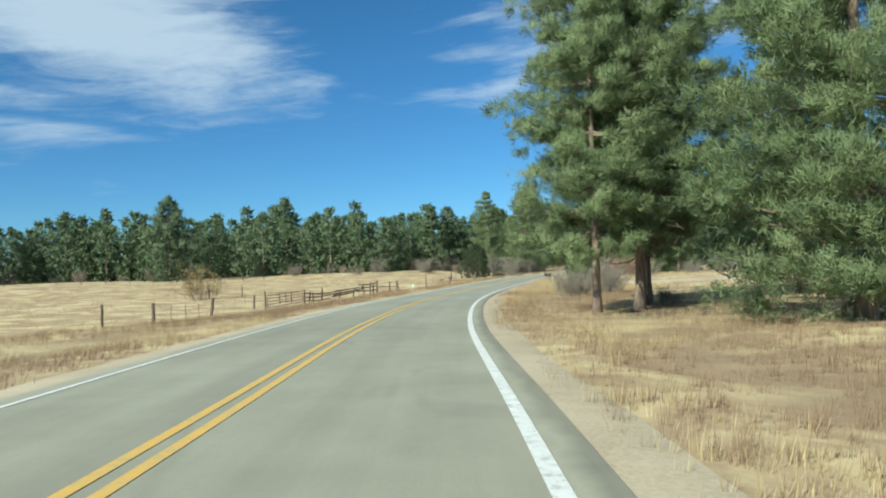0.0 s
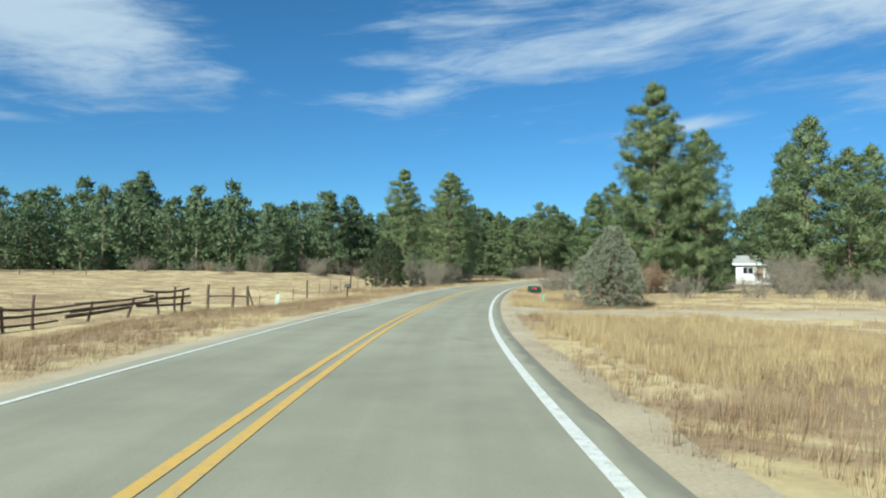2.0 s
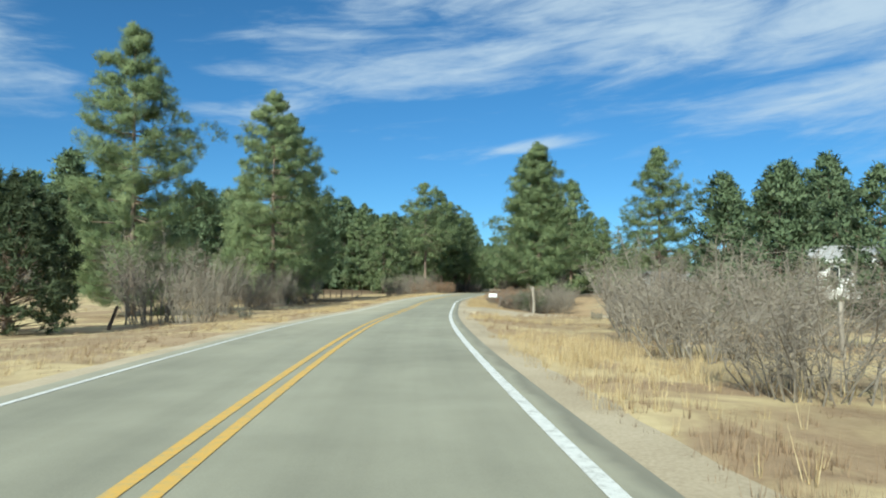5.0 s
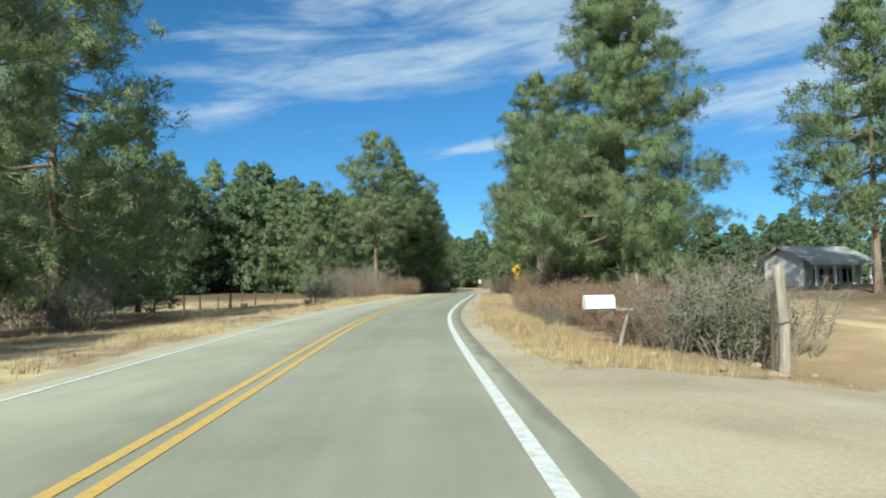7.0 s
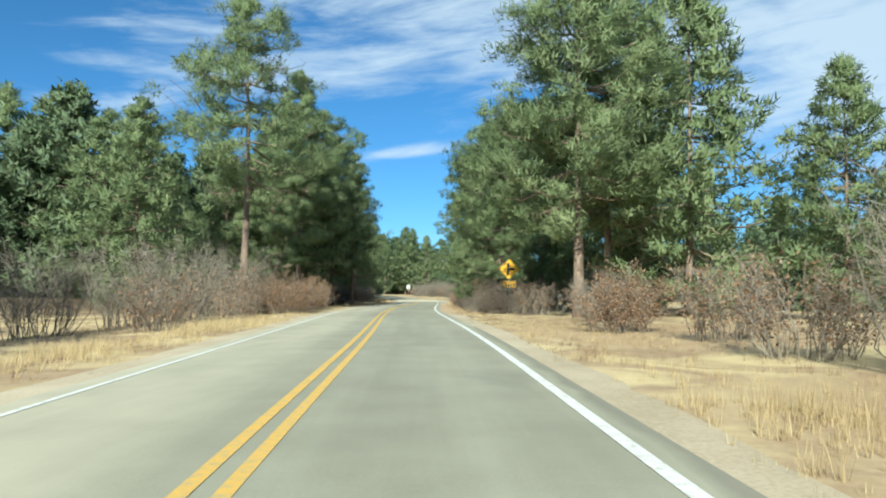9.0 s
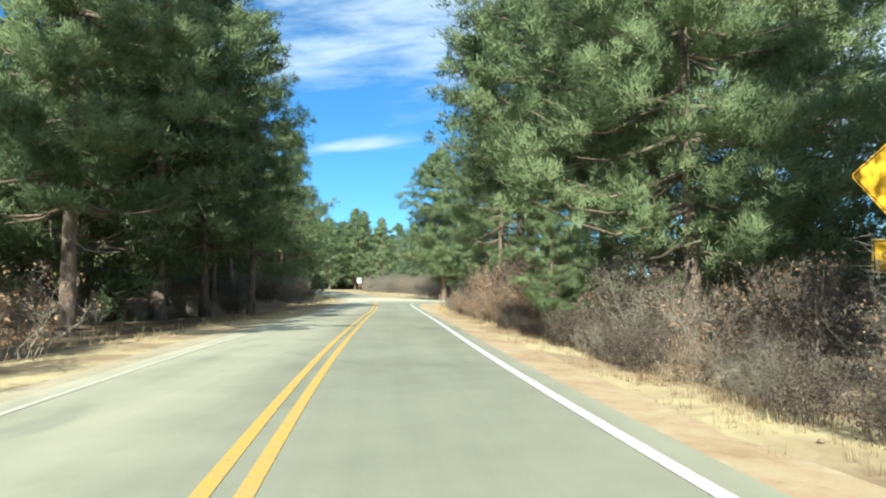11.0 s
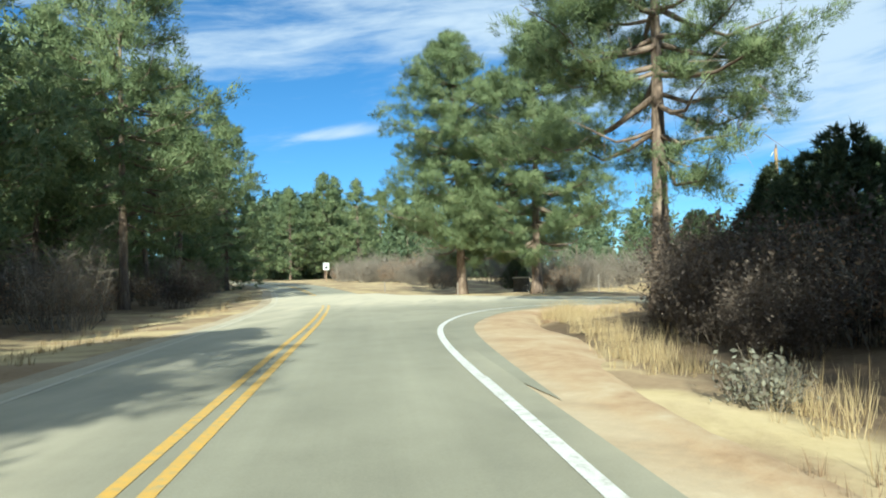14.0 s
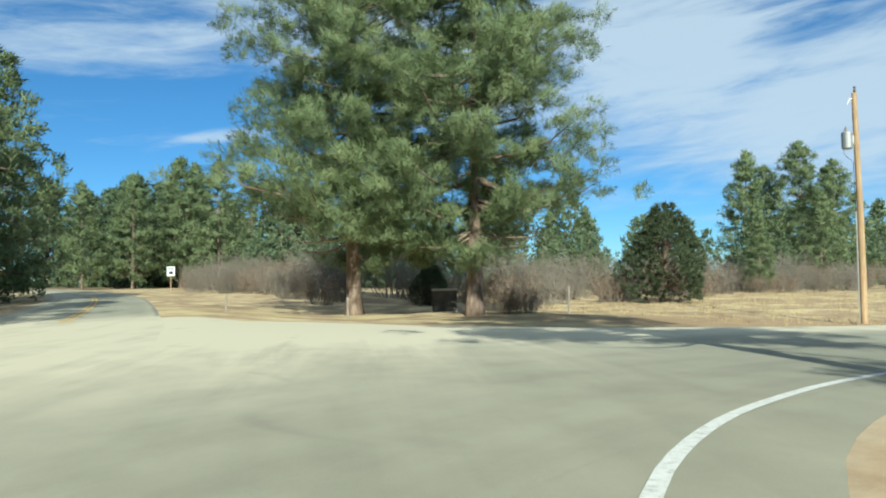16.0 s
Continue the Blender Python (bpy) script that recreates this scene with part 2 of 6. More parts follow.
def leafy(name, dark, mid, light, through=0.25, rough=0.65, clumped=False):
    """Leaves, needles or grass: each piece a little different, light shining through in part."""
    m, nt, bsdf = shader(name)
    rnd = node(nt, "ShaderNodeNewGeometry").outputs["Random Per Island"]
    whole = node(nt, "ShaderNodeObjectInfo").outputs["Random"]
    f = maths(nt, "ADD", maths(nt, "MULTIPLY", rnd, 0.8), maths(nt, "MULTIPLY", whole, 0.2))
    if clumped:
        tone = node(nt, "ShaderNodeAttribute")
        tone.attribute_name = "tone"
        f = maths(nt, "ADD", maths(nt, "MULTIPLY", tone.outputs["Fac"], 0.6), maths(nt, "MULTIPLY", f, 0.4))
    col = ramp(nt, f, (0.05, dark), (0.5, mid), (0.95, light))
    nt.links.new(col, bsdf.inputs["Base Color"])
    bsdf.inputs["Roughness"].default_value = rough
    bsdf.inputs["Specular IOR Level"].default_value = 0.25
    tr = node(nt, "ShaderNodeBsdfTranslucent", Color=col)
    mx = node(nt, "ShaderNodeMixShader", i0=through, i1=bsdf.outputs[0], i2=tr.outputs[0])
    nt.links.new(mx.outputs[0], nt.nodes["Material Output"].inputs[0])
    return m


def plain(name, col, rough=0.6, metallic=0.0, bump=0.05):
    return grainy(name, tuple(c * 0.82 for c in col), col, tuple(min(1, c * 1.12) for c in col), 3, 40, rough, bump, 0.004, metallic=metallic)


# ---- materials ----
def asphalt_material():
    m, nt, bsdf = shader("asphalt")
    pos = node(nt, "ShaderNodeTexCoord").outputs["Object"]
    big = noise_tex(nt, pos, 0.12, 4)
    mid = noise_tex(nt, pos, 0.9, 4)
    grain = noise_tex(nt, pos, 60, 3, 0.7)
    across = node(nt, "ShaderNodeAttribute")
    across.attribute_name = "across"
    # wheel tracks worn a little darker, dust along the edges
    track = maths(nt, "SINE", maths(nt, "MULTIPLY", across.outputs["Fac"], 4.1))
    f = maths(nt, "ADD", maths(nt, "ADD", maths(nt, "MULTIPLY", big, 0.45), maths(nt, "MULTIPLY", mid, 0.25)), maths(nt, "MULTIPLY", grain, 0.3))
    along = node(nt, "ShaderNodeAttribute")
    along.attribute_name = "along"
    lane = node(nt, "ShaderNodeCombineXYZ", i0=maths(nt, "MULTIPLY", across.outputs["Fac"], 1.6), i1=maths(nt, "MULTIPLY", along.outputs["Fac"], 0.06))
    streak = noise_tex(nt, lane.outputs[0], 1.0, 5, 0.6)
    f = maths(nt, "ADD", f, maths(nt, "MULTIPLY", maths(nt, "SUBTRACT", streak, 0.5), 0.3))
    f = maths(nt, "ADD", f, maths(nt, "MULTIPLY", track, 0.02))
    col = ramp(nt, f, (0.3, (0.185, 0.175, 0.126)), (0.5, (0.274, 0.259, 0.186)), (0.7, (0.366, 0.345, 0.25)))
    dust = node(nt, "ShaderNodeAttribute")
    dust.attribute_name = "dust"
    turned = node(nt, "ShaderNodeMapping", Vector=pos)
    turned.inputs["Rotation"].default_value = (0, 0, radians(-52))
    swept = noise_tex(nt, turned.outputs[0], 1.0, 5, 0.6, stretch=(0.09, 0.75, 1.0), distortion=0.6)
    df = maths(nt, "MULTIPLY", dust.outputs["Fac"], maths(nt, "ADD", maths(nt, "MULTIPLY", mid, 0.7), maths(nt, "MULTIPLY", maths(nt, "SUBTRACT", swept, 0.22), 2.0)))
    df = maths(nt, "MAXIMUM", df, 0.0)
    df = maths(nt, "MINIMUM", df, 1.0)
    col = mix_rgb(nt, df, col, (0.6, 0.53, 0.375))
    patch = noise_tex(nt, pos, 0.35, 3, 0.5, stretch=(1.0, 0.55, 1.0), distortion=1.2)
    spot = maths(nt, "MULTIPLY", ramp(nt, patch, (0.66, (0, 0, 0)), (0.74, (1, 1, 1))), 0.28)
    col = mix_rgb(nt, spot, col, (0.1, 0.1, 0.09))
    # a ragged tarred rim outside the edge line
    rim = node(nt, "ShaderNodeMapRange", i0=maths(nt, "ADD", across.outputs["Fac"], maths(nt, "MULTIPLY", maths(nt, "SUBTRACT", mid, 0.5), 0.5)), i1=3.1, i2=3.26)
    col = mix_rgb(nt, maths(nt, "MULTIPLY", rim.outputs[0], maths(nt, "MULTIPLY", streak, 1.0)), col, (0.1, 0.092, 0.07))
    nt.links.new(col, bsdf.inputs["Base Color"])
    bsdf.inputs["Roughness"].default_value = 0.85
    bp = node(nt, "ShaderNodeBump", Strength=0.25, Distance=0.01, Height=grain)
    nt.links.new(bp.outputs[0], bsdf.inputs["Normal"])
    return m


def paint_material(name, col, worn):
    m, nt, bsdf = shader(name)
    pos = node(nt, "ShaderNodeTexCoord").outputs["Object"]
    wear = noise_tex(nt, pos, 9, 6, 0.7)
    fine = noise_tex(nt, pos, 70, 3, 0.7)
    f = maths(nt, "ADD", maths(nt, "MULTIPLY", wear, 0.7), maths(nt, "MULTIPLY", fine, 0.3))
    c = ramp(nt, f, (0.38, worn), (0.47, tuple(0.65 * v + 0.35 * w for v, w in zip(col, worn))), (0.62, col))
    nt.links.new(c, bsdf.inputs["Base Color"])
    bsdf.inputs["Roughness"].default_value = 0.7
    bp = node(nt, "ShaderNodeBump", Strength=0.2, Distance=0.006, Height=fine)
    nt.links.new(bp.outputs[0], bsdf.inputs["Normal"])
    return m


def ground_material():
    m, nt, bsdf = shader("dry_grassland")
    pos = node(nt, "ShaderNodeTexCoord").outputs["Object"]
    big = noise_tex(nt, pos, 0.05, 4)
    mid = noise_tex(nt, pos, 0.6, 5, 0.6)
    fine = noise_tex(nt, pos, 9, 6, 0.7)
    f = maths(nt, "ADD", maths(nt, "ADD", maths(nt, "MULTIPLY", big, 0.35), maths(nt, "MULTIPLY", mid, 0.35)), maths(nt, "MULTIPLY", fine, 0.3))
    straw = ramp(nt, f, (0.3, (0.4, 0.3, 0.155)), (0.48, (0.57, 0.45, 0.245)), (0.68, (0.67, 0.545, 0.32)))
    duff_and_shade = ramp(nt, f, (0.35, (0.075, 0.055, 0.035)), (0.5, (0.15, 0.105, 0.065)), (0.66, (0.27, 0.2, 0.125)))
    dirt = ramp(nt, f, (0.35, (0.25, 0.165, 0.092)), (0.5, (0.385, 0.27, 0.155)), (0.66, (0.52, 0.395, 0.24)))
    wood = node(nt, "ShaderNodeAttribute")
    wood.attribute_name = "litter_and_shade"
    bare = node(nt, "ShaderNodeAttribute")
    bare.attribute_name = "bare"
    edge = maths(nt, "MULTIPLY", maths(nt, "SUBTRACT", mid, 0.5), 1.4)

    def mask(att):
        v = maths(nt, "ADD", att.outputs["Fac"], maths(nt, "MULTIPLY", edge, maths(nt, "MULTIPLY", att.outputs["Fac"], 1.2)))
        n = node(nt, "ShaderNodeMapRange", i0=v, i1=0.3, i2=0.75)
        return n.outputs[0]
    patch = noise_tex(nt, pos, 0.32, 4, 0.6, distortion=0.8)
    tan = ramp(nt, f, (0.32, (0.19, 0.122, 0.072)), (0.5, (0.33, 0.228, 0.14)), (0.68, (0.47, 0.345, 0.21)))
    straw = mix_rgb(nt, ramp(nt, patch, (0.4, (0, 0, 0)), (0.56, (0.9, 0.9, 0.9))), straw, tan)
    col = mix_rgb(nt, mask(wood), straw, duff_and_shade)
    col = mix_rgb(nt, mask(bare), col, dirt)
    nt.links.new(col, bsdf.inputs["Base Color"])
    bsdf.inputs["Roughness"].default_value = 1.0
    bsdf.inputs["Specular IOR Level"].default_value = 0.1
    bp = node(nt, "ShaderNodeBump", Strength=0.5, Distance=0.05, Height=maths(nt, "ADD", maths(nt, "MULTIPLY", fine, 0.6), mid))
    nt.links.new(bp.outputs[0], bsdf.inputs["Normal"])
    return m


def dirt_material():
    """Packed tan and reddish dirt in soft patches, dusted over along its inner rim."""
    m, nt, bsdf = shader("reddish_dirt")
    pos = node(nt, "ShaderNodeTexCoord").outputs["Object"]
    patch = noise_tex(nt, pos, 0.7, 5, 0.6, distortion=0.7)
    mid = noise_tex(nt, pos, 4.5, 6, 0.7)
    fine = noise_tex(nt, pos, 45, 3, 0.7)
    f = maths(nt, "ADD", maths(nt, "ADD", maths(nt, "MULTIPLY", patch, 0.55), maths(nt, "MULTIPLY", mid, 0.33)), maths(nt, "MULTIPLY", fine, 0.12))
    col = ramp(nt, f, (0.38, (0.37, 0.235, 0.125)), (0.48, (0.475, 0.325, 0.185)), (0.56, (0.52, 0.385, 0.23)), (0.66, (0.6, 0.49, 0.32)))
    rim = node(nt, "ShaderNodeAttribute")
    rim.attribute_name = "across"
    v = maths(nt, "ADD", rim.outputs["Fac"], maths(nt, "MULTIPLY", maths(nt, "SUBTRACT", mid, 0.5), 1.6))
    clean = node(nt, "ShaderNodeMapRange", i0=v, i1=-0.6, i2=0.3)
    col = mix_rgb(nt, clean.outputs[0], ramp(nt, f, (0.4, (0.42, 0.325, 0.205)), (0.6, (0.54, 0.44, 0.295))), col)
    nt.links.new(col, bsdf.inputs["Base Color"])
    bsdf.inputs["Roughness"].default_value = 0.95
    bp = node(nt, "ShaderNodeBump", Strength=0.4, Distance=0.03, Height=maths(nt, "ADD", mid, maths(nt, "MULTIPLY", fine, 0.25)))
    nt.links.new(bp.outputs[0], bsdf.inputs["Normal"])
    return m


M_ASPHALT = asphalt_material()
M_WHITE = paint_material("white_road_paint", (0.77, 0.75, 0.69), (0.44, 0.42, 0.36))
M_WORN = paint_material("dusty_road_paint", (0.62, 0.56, 0.43), (0.5, 0.45, 0.33))
M_YELLOW = paint_material("yellow_road_paint", (0.69, 0.4, 0.065), (0.42, 0.34, 0.17))
M_PALEYELLOW = paint_material("dusty_yellow_road_paint", (0.68, 0.46, 0.15), (0.55, 0.45, 0.26))
M_GROUND = ground_material()
M_GRAVEL = grainy("pale_gravel", (0.35, 0.275, 0.175), (0.455, 0.365, 0.24), (0.55, 0.455, 0.315), 0.5, 22, 0.95, 0.3, 0.02)
M_DIRT = dirt_material()
M_BARK = grainy("pine_bark", (0.08, 0.058, 0.045), (0.225, 0.16, 0.115), (0.39, 0.3, 0.22), 1.2, 9, 0.9, 0.9, 0.04, stretch=(1, 1, 0.25))
M_TWIG = grainy("grey_twigs", (0.13, 0.108, 0.082), (0.215, 0.182, 0.14), (0.31, 0.27, 0.21), 2, 14, 0.9, 0.3)
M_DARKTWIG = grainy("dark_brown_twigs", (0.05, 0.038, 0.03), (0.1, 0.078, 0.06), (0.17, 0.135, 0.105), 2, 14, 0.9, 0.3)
M_NEEDLE = leafy("pine_needles", (0.138, 0.188, 0.09), (0.245, 0.305, 0.145), (0.385, 0.43, 0.215), 0.46, clumped=True)
M_NEEDLE_FAR = leafy("distant_pine_needles", (0.086, 0.128, 0.066), (0.14, 0.188, 0.096), (0.205, 0.25, 0.132), 0.3, clumped=True)
M_JUNIPER = leafy("dark_juniper_leaves", (0.05, 0.07, 0.035), (0.095, 0.12, 0.06), (0.15, 0.175, 0.09), 0.3)
M_SILVER = leafy("silvery_green_leaves", (0.16, 0.17, 0.115), (0.265, 0.275, 0.19), (0.39, 0.395, 0.285), 0.3)
M_OAKLEAF = leafy("dead_oak_leaves", (0.15, 0.08, 0.045), (0.335, 0.2, 0.115), (0.54, 0.375, 0.235), 0.3)
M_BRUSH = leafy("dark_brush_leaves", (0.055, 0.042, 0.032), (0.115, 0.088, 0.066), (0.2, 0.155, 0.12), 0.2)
M_GOLDLEAF = leafy("yellowing_leaves", (0.2, 0.13, 0.04), (0.36, 0.25, 0.08), (0.5, 0.38, 0.15), 0.25)
M_STRAW = leafy("dry_grass_blades", (0.3, 0.21, 0.105), (0.5, 0.38, 0.2), (0.68, 0.55, 0.32), 0.3, 0.8)
M_RUST = leafy("russet_grass_blades", (0.13, 0.085, 0.045), (0.27, 0.18, 0.105), (0.44, 0.315, 0.195), 0.3, 0.8)
M_SAGE = leafy("grey_sage_leaves", (0.13, 0.125, 0.09), (0.24, 0.23, 0.17), (0.36, 0.35, 0.27), 0.2)
M_POST = grainy("weathered_dark_wood", (0.045, 0.03, 0.022), (0.1, 0.068, 0.048), (0.18, 0.13, 0.095), 2, 16, 0.9, 0.6, 0.02, stretch=(1, 1, 0.12))
M_GREYWOOD = grainy("weathered_grey_wood", (0.16, 0.132, 0.1), (0.29, 0.25, 0.2), (0.42, 0.37, 0.3), 2, 18, 0.9, 0.7, 0.03, stretch=(1, 1, 0.1))
M_LUMBER = grainy("tan_lumber", (0.3, 0.2, 0.12), (0.42, 0.29, 0.18), (0.52, 0.38, 0.25), 3, 25, 0.85, 0.3, 0.01, stretch=(1, 1, 0.12))
M_POLE = grainy("utility_pole_wood", (0.27, 0.17, 0.085), (0.42, 0.28, 0.15), (0.55, 0.4, 0.23), 1.5, 20, 0.85, 0.4, 0.015, stretch=(1, 1, 0.08))
M_STEEL = plain("rusty_gate_steel", (0.11, 0.075, 0.055), 0.75, 0.3)
M_GALV = plain("galvanised_steel", (0.42, 0.42, 0.4), 0.5, 0.6)
M_TPOST = plain("dark_green_post_steel", (0.09, 0.085, 0.06), 0.7)
M_GREEN = plain("dark_green_enamel", (0.022, 0.06, 0.045), 0.4)
M_GREENSIGN = plain("reflective_green", (0.03, 0.42, 0.25), 0.5)
M_RED = plain("red_enamel", (0.7, 0.035, 0.05), 0.45)
M_MAILGREY = plain("dull_grey_enamel", (0.12, 0.105, 0.085), 0.5)
M_MAILWHITE = plain("white_enamel", (0.78, 0.78, 0.75), 0.45)
M_SIGNYELLOW = plain("yellow_sign_sheeting", (0.86, 0.46, 0.012), 0.5)
M_BLACK = plain("black_sign_ink", (0.018, 0.017, 0.016), 0.6)
M_SIGNWHITE = plain("white_sign_sheeting", (0.82, 0.82, 0.8), 0.5)
M_MARKER = plain("pale_green_plastic", (0.5, 0.6, 0.5), 0.6)
M_WALL = plain("white_siding", (0.74, 0.73, 0.69), 0.8)
M_ROOF = grainy("grey_roofing", (0.24, 0.23, 0.22), (0.34, 0.33, 0.31), (0.42, 0.41, 0.39), 2, 20, 0.9, 0.4)
M_REDROOF = grainy("red_roofing", (0.27, 0.1, 0.065), (0.36, 0.14, 0.09), (0.43, 0.19, 0.13), 2, 20, 0.8, 0.4)
M_BROWNWALL = plain("brown_siding", (0.25, 0.18, 0.13), 0.85)
M_CABINET = grainy("dark_cabinet_paint", (0.05, 0.05, 0.045), (0.085, 0.08, 0.07), (0.13, 0.12, 0.105), 2, 20, 0.75, 0.3)
M_CABTOP = plain("pale_concrete", (0.5, 0.48, 0.43), 0.9)
M_ROCK = grainy("tan_sandstone", (0.22, 0.15, 0.1), (0.34, 0.25, 0.17), (0.46, 0.36, 0.26), 2, 14, 0.95, 0.6, 0.03)
mg, ng, bg = shader("window_glass")
bg.inputs["Base Color"].default_value = (0.02, 0.025, 0.03, 1)
bg.inputs["Roughness"].default_value = 0.08
M_GLASS = mg


# ---- mesh helpers ----
class Geo:
    """Collects vertices and faces for one mesh."""

    def __init__(self):
        self.v, self.f, self.n = [], [], 0

    def add(self, v, f):
        v = np.asarray(v, float).reshape(-1, 3)
        self.v.append(v)
        self.f += [tuple(int(k) + self.n for k in q) for q in f]
        self.n += len(v)
        return self

    def tris(self, v):
        """Loose triangles, three rows each."""
        v = np.asarray(v, float).reshape(-1, 3)
        self.f += (np.arange(len(v)).reshape(-1, 3) + self.n).tolist()
        self.v.append(v)
        self.n += len(v)
        return self

    def tube(self, pts, radii, sides=6, cap=True, jitter=0.0, rng=None):
        pts = np.asarray(pts, float)
        radii = np.broadcast_to(radii, (len(pts),))
        d = np.gradient(pts, axis=0)
        d /= np.maximum(np.linalg.norm(d, axis=1), 1e-9)[:, None]
        ref = np.array([0.0, 0.0, 1.0]) if abs(d[0][2]) < 0.8 else np.array([1.0, 0.0, 0.0])
        u = np.cross(d, ref)
        u /= np.maximum(np.linalg.norm(u, axis=1), 1e-9)[:, None]
        w = np.cross(d, u)
        a = np.arange(sides) * 2 * math.pi / sides
        r = radii[:, None] * np.ones(sides)
        if jitter:
            r = r * (1 + rng.uniform(-jitter, jitter, r.shape))
        ring = pts[:, None, :] + r[..., None] * (np.cos(a)[None, :, None] * u[:, None, :] + np.sin(a)[None, :, None] * w[:, None, :])
        n, f = len(pts), []
        for i in range(n - 1):
            for k in range(sides):
                j = (k + 1) % sides
                f.append((i * sides + k, i * sides + j, (i + 1) * sides + j, (i + 1) * sides + k))
        if cap:
            f.append(tuple(range(sides - 1, -1, -1)))
            f.append(tuple((n - 1) * sides + k for k in range(sides)))
        return self.add(ring.reshape(-1, 3), f)

    def box(self, x0, x1, y0, y1, z0, z1, m=None):
        v = np.array([(x, y, z) for z in (z0, z1) for x, y in ((x0, y0), (x1, y0), (x1, y1), (x0, y1))], float)
        if m is not None:
            v = np.array([m @ Vector(p) for p in v])
        return self.add(v, [(0, 3, 2, 1), (4, 5, 6, 7), (0, 1, 5, 4), (1, 2, 6, 5), (2, 3, 7, 6), (3, 0, 4, 7)])

    def plate(self, outline, thick, m=None):
        """A flat plate in the x-z plane, front towards -y."""
        n = len(outline)
        v = [(x, -thick / 2, z) for x, z in outline] + [(x, thick / 2, z) for x, z in outline]
        if m is not None:
            v = [m @ Vector(p) for p in v]
        f = [tuple(range(n)), tuple(range(2 * n - 1, n - 1, -1))] + [(k, n + k, n + (k + 1) % n, (k + 1) % n) for k in range(n)]
        return self.add(np.array(v, float), f)

    def mesh(self, name, smooth=False):
        me = bpy.data.meshes.new(name)
        me.from_pydata(np.vstack(self.v).tolist(), [], self.f)
        if smooth:
            me.polygons.foreach_set("use_smooth", [True] * len(me.polygons))
        me.update()
        return me


def bevelled(geo, width=0.01, segments=1):
    bm = bmesh.new()
    me = geo.mesh("tmp")
    bm.from_mesh(me)
    bpy.data.meshes.remove(me)
    bmesh.ops.remove_doubles(bm, verts=bm.verts, dist=1e-5)
    bmesh.ops.bevel(bm, geom=list(bm.edges), offset=width, segments=segments, affect="EDGES", clamp_overlap=True)
    out = bpy.data.meshes.new("part")
    bm.to_mesh(out)
    bm.free()
    return out


def part(name, data, material, parent, label=""):
    me = data.mesh(name) if isinstance(data, Geo) else data
    me.name = name
    if not me.materials:
        me.materials.append(material)
    ob = new(name, me)
    ob.parent = parent
    if label:
        tagged(ob, label)
    return ob


def thing(name, label, category, at=(0, 0, 0), turn=0, group="", scale=1.0):
    ob = new(name)
    ob.empty_display_size = 0.2
    ob.matrix_basis = pose(*at, 0, 0, turn) @ Matrix.Scale(scale, 4)
    return tagged(ob, label, category, group)


def setting(name, data, material, label, category):
    ob = part(name, data, material, None)
    return tagged(ob, label, category, kind="structure")


# ---- ground ----
def ground():
    xs = np.concatenate([[-4000, -2200, -1200, -700, -420, -280, -200, -150, -120], np.arange(-100, 200, 1.6), [210, 230, 260, 310, 400, 600, 1000, 1900, 4000]])
    ys = np.concatenate([[-4000, -2000, -900, -450, -250, -160, -110, -80], np.arange(-60, 350, 1.6), [355, 365, 380, 400, 430, 470, 530, 640, 850, 1300, 2200, 4000]])
    X, Y = np.meshgrid(xs, ys)
    xy = np.stack([X.ravel(), Y.ravel()], 1)
    z = ground_height(xy)
    nx, ny = len(xs), len(ys)
    idx = np.arange(nx * ny).reshape(ny, nx)
    f = np.stack([idx[:-1, :-1], idx[:-1, 1:], idx[1:, 1:], idx[1:, :-1]], -1).reshape(-1, 4)
    me = bpy.data.meshes.new("ground")
    me.from_pydata(np.column_stack([xy, z]).tolist(), [], f.tolist())
    me.polygons.foreach_set("use_smooth", [True] * len(me.polygons))
    x, y = xy[:, 0], xy[:, 1]
    dist, _ = road_field(xy)
    # needle litter under the woods, bare reddish earth on the bank and round the junction
    wood = np.zeros(len(xy))
    for cx, cy, rx, ry in WOODS:
        wood = np.maximum(wood, np.exp(-(((x - cx) / rx)**2 + ((y - cy) / ry)**2)**2))
    wood *= np.where((y > 203) & (y < 262), ease(4.7, 6.4, dist), ease(6.0, 9.0, dist))
    # shade inside the bend, painted with the same dark litter colour
    wood = np.maximum(wood, np.exp(-(((x - 97.5) / 5.0)**2 + ((y - 258.5) / 4.4)**2)**2))
    bare = np.zeros(len(xy))
    for cx, cy, r in BARE:
        bare = np.maximum(bare, np.exp(-(((x - cx)**2 + (y - cy)**2) / r**2)**2))
    verge = np.exp(-((dist - 7.5) / 3.0)**2) * ease(-20, 10, y) * (1 - ease(120, 140, y)) * 0.45
    wood = np.maximum(wood, verge)
    for key, val in (("litter_and_shade", wood), ("bare", bare)):
        a = me.attributes.new(key, "FLOAT", "POINT")
        a.data.foreach_set("value", val.astype(np.float32))
    setting("ground", me, M_GROUND, "dry golden grassland with bare earth, needle litter and a painted shade patch", "ground")


WOODS = [(85, 236, 6, 15), (77, 220, 6, 13), (94, 250, 5.5, 8), (99, 257, 6, 6), (85, 250, 12, 26), (76, 262, 14, 30), (62, 240, 14, 26), (95, 300, 11, 30), (100, 330, 12, 40), (82, 232, 9, 18), (40, 250, 25, 35), (-40, 260, 90, 55),
         (100, 250, 12, 10), (110, 235, 30, 18), (22, 172, 7, 20), (80, 150, 30, 40), (52, 228, 12, 20), (9, 24, 5, 4), (30, 99, 8, 6), (100, 420, 50, 60)]
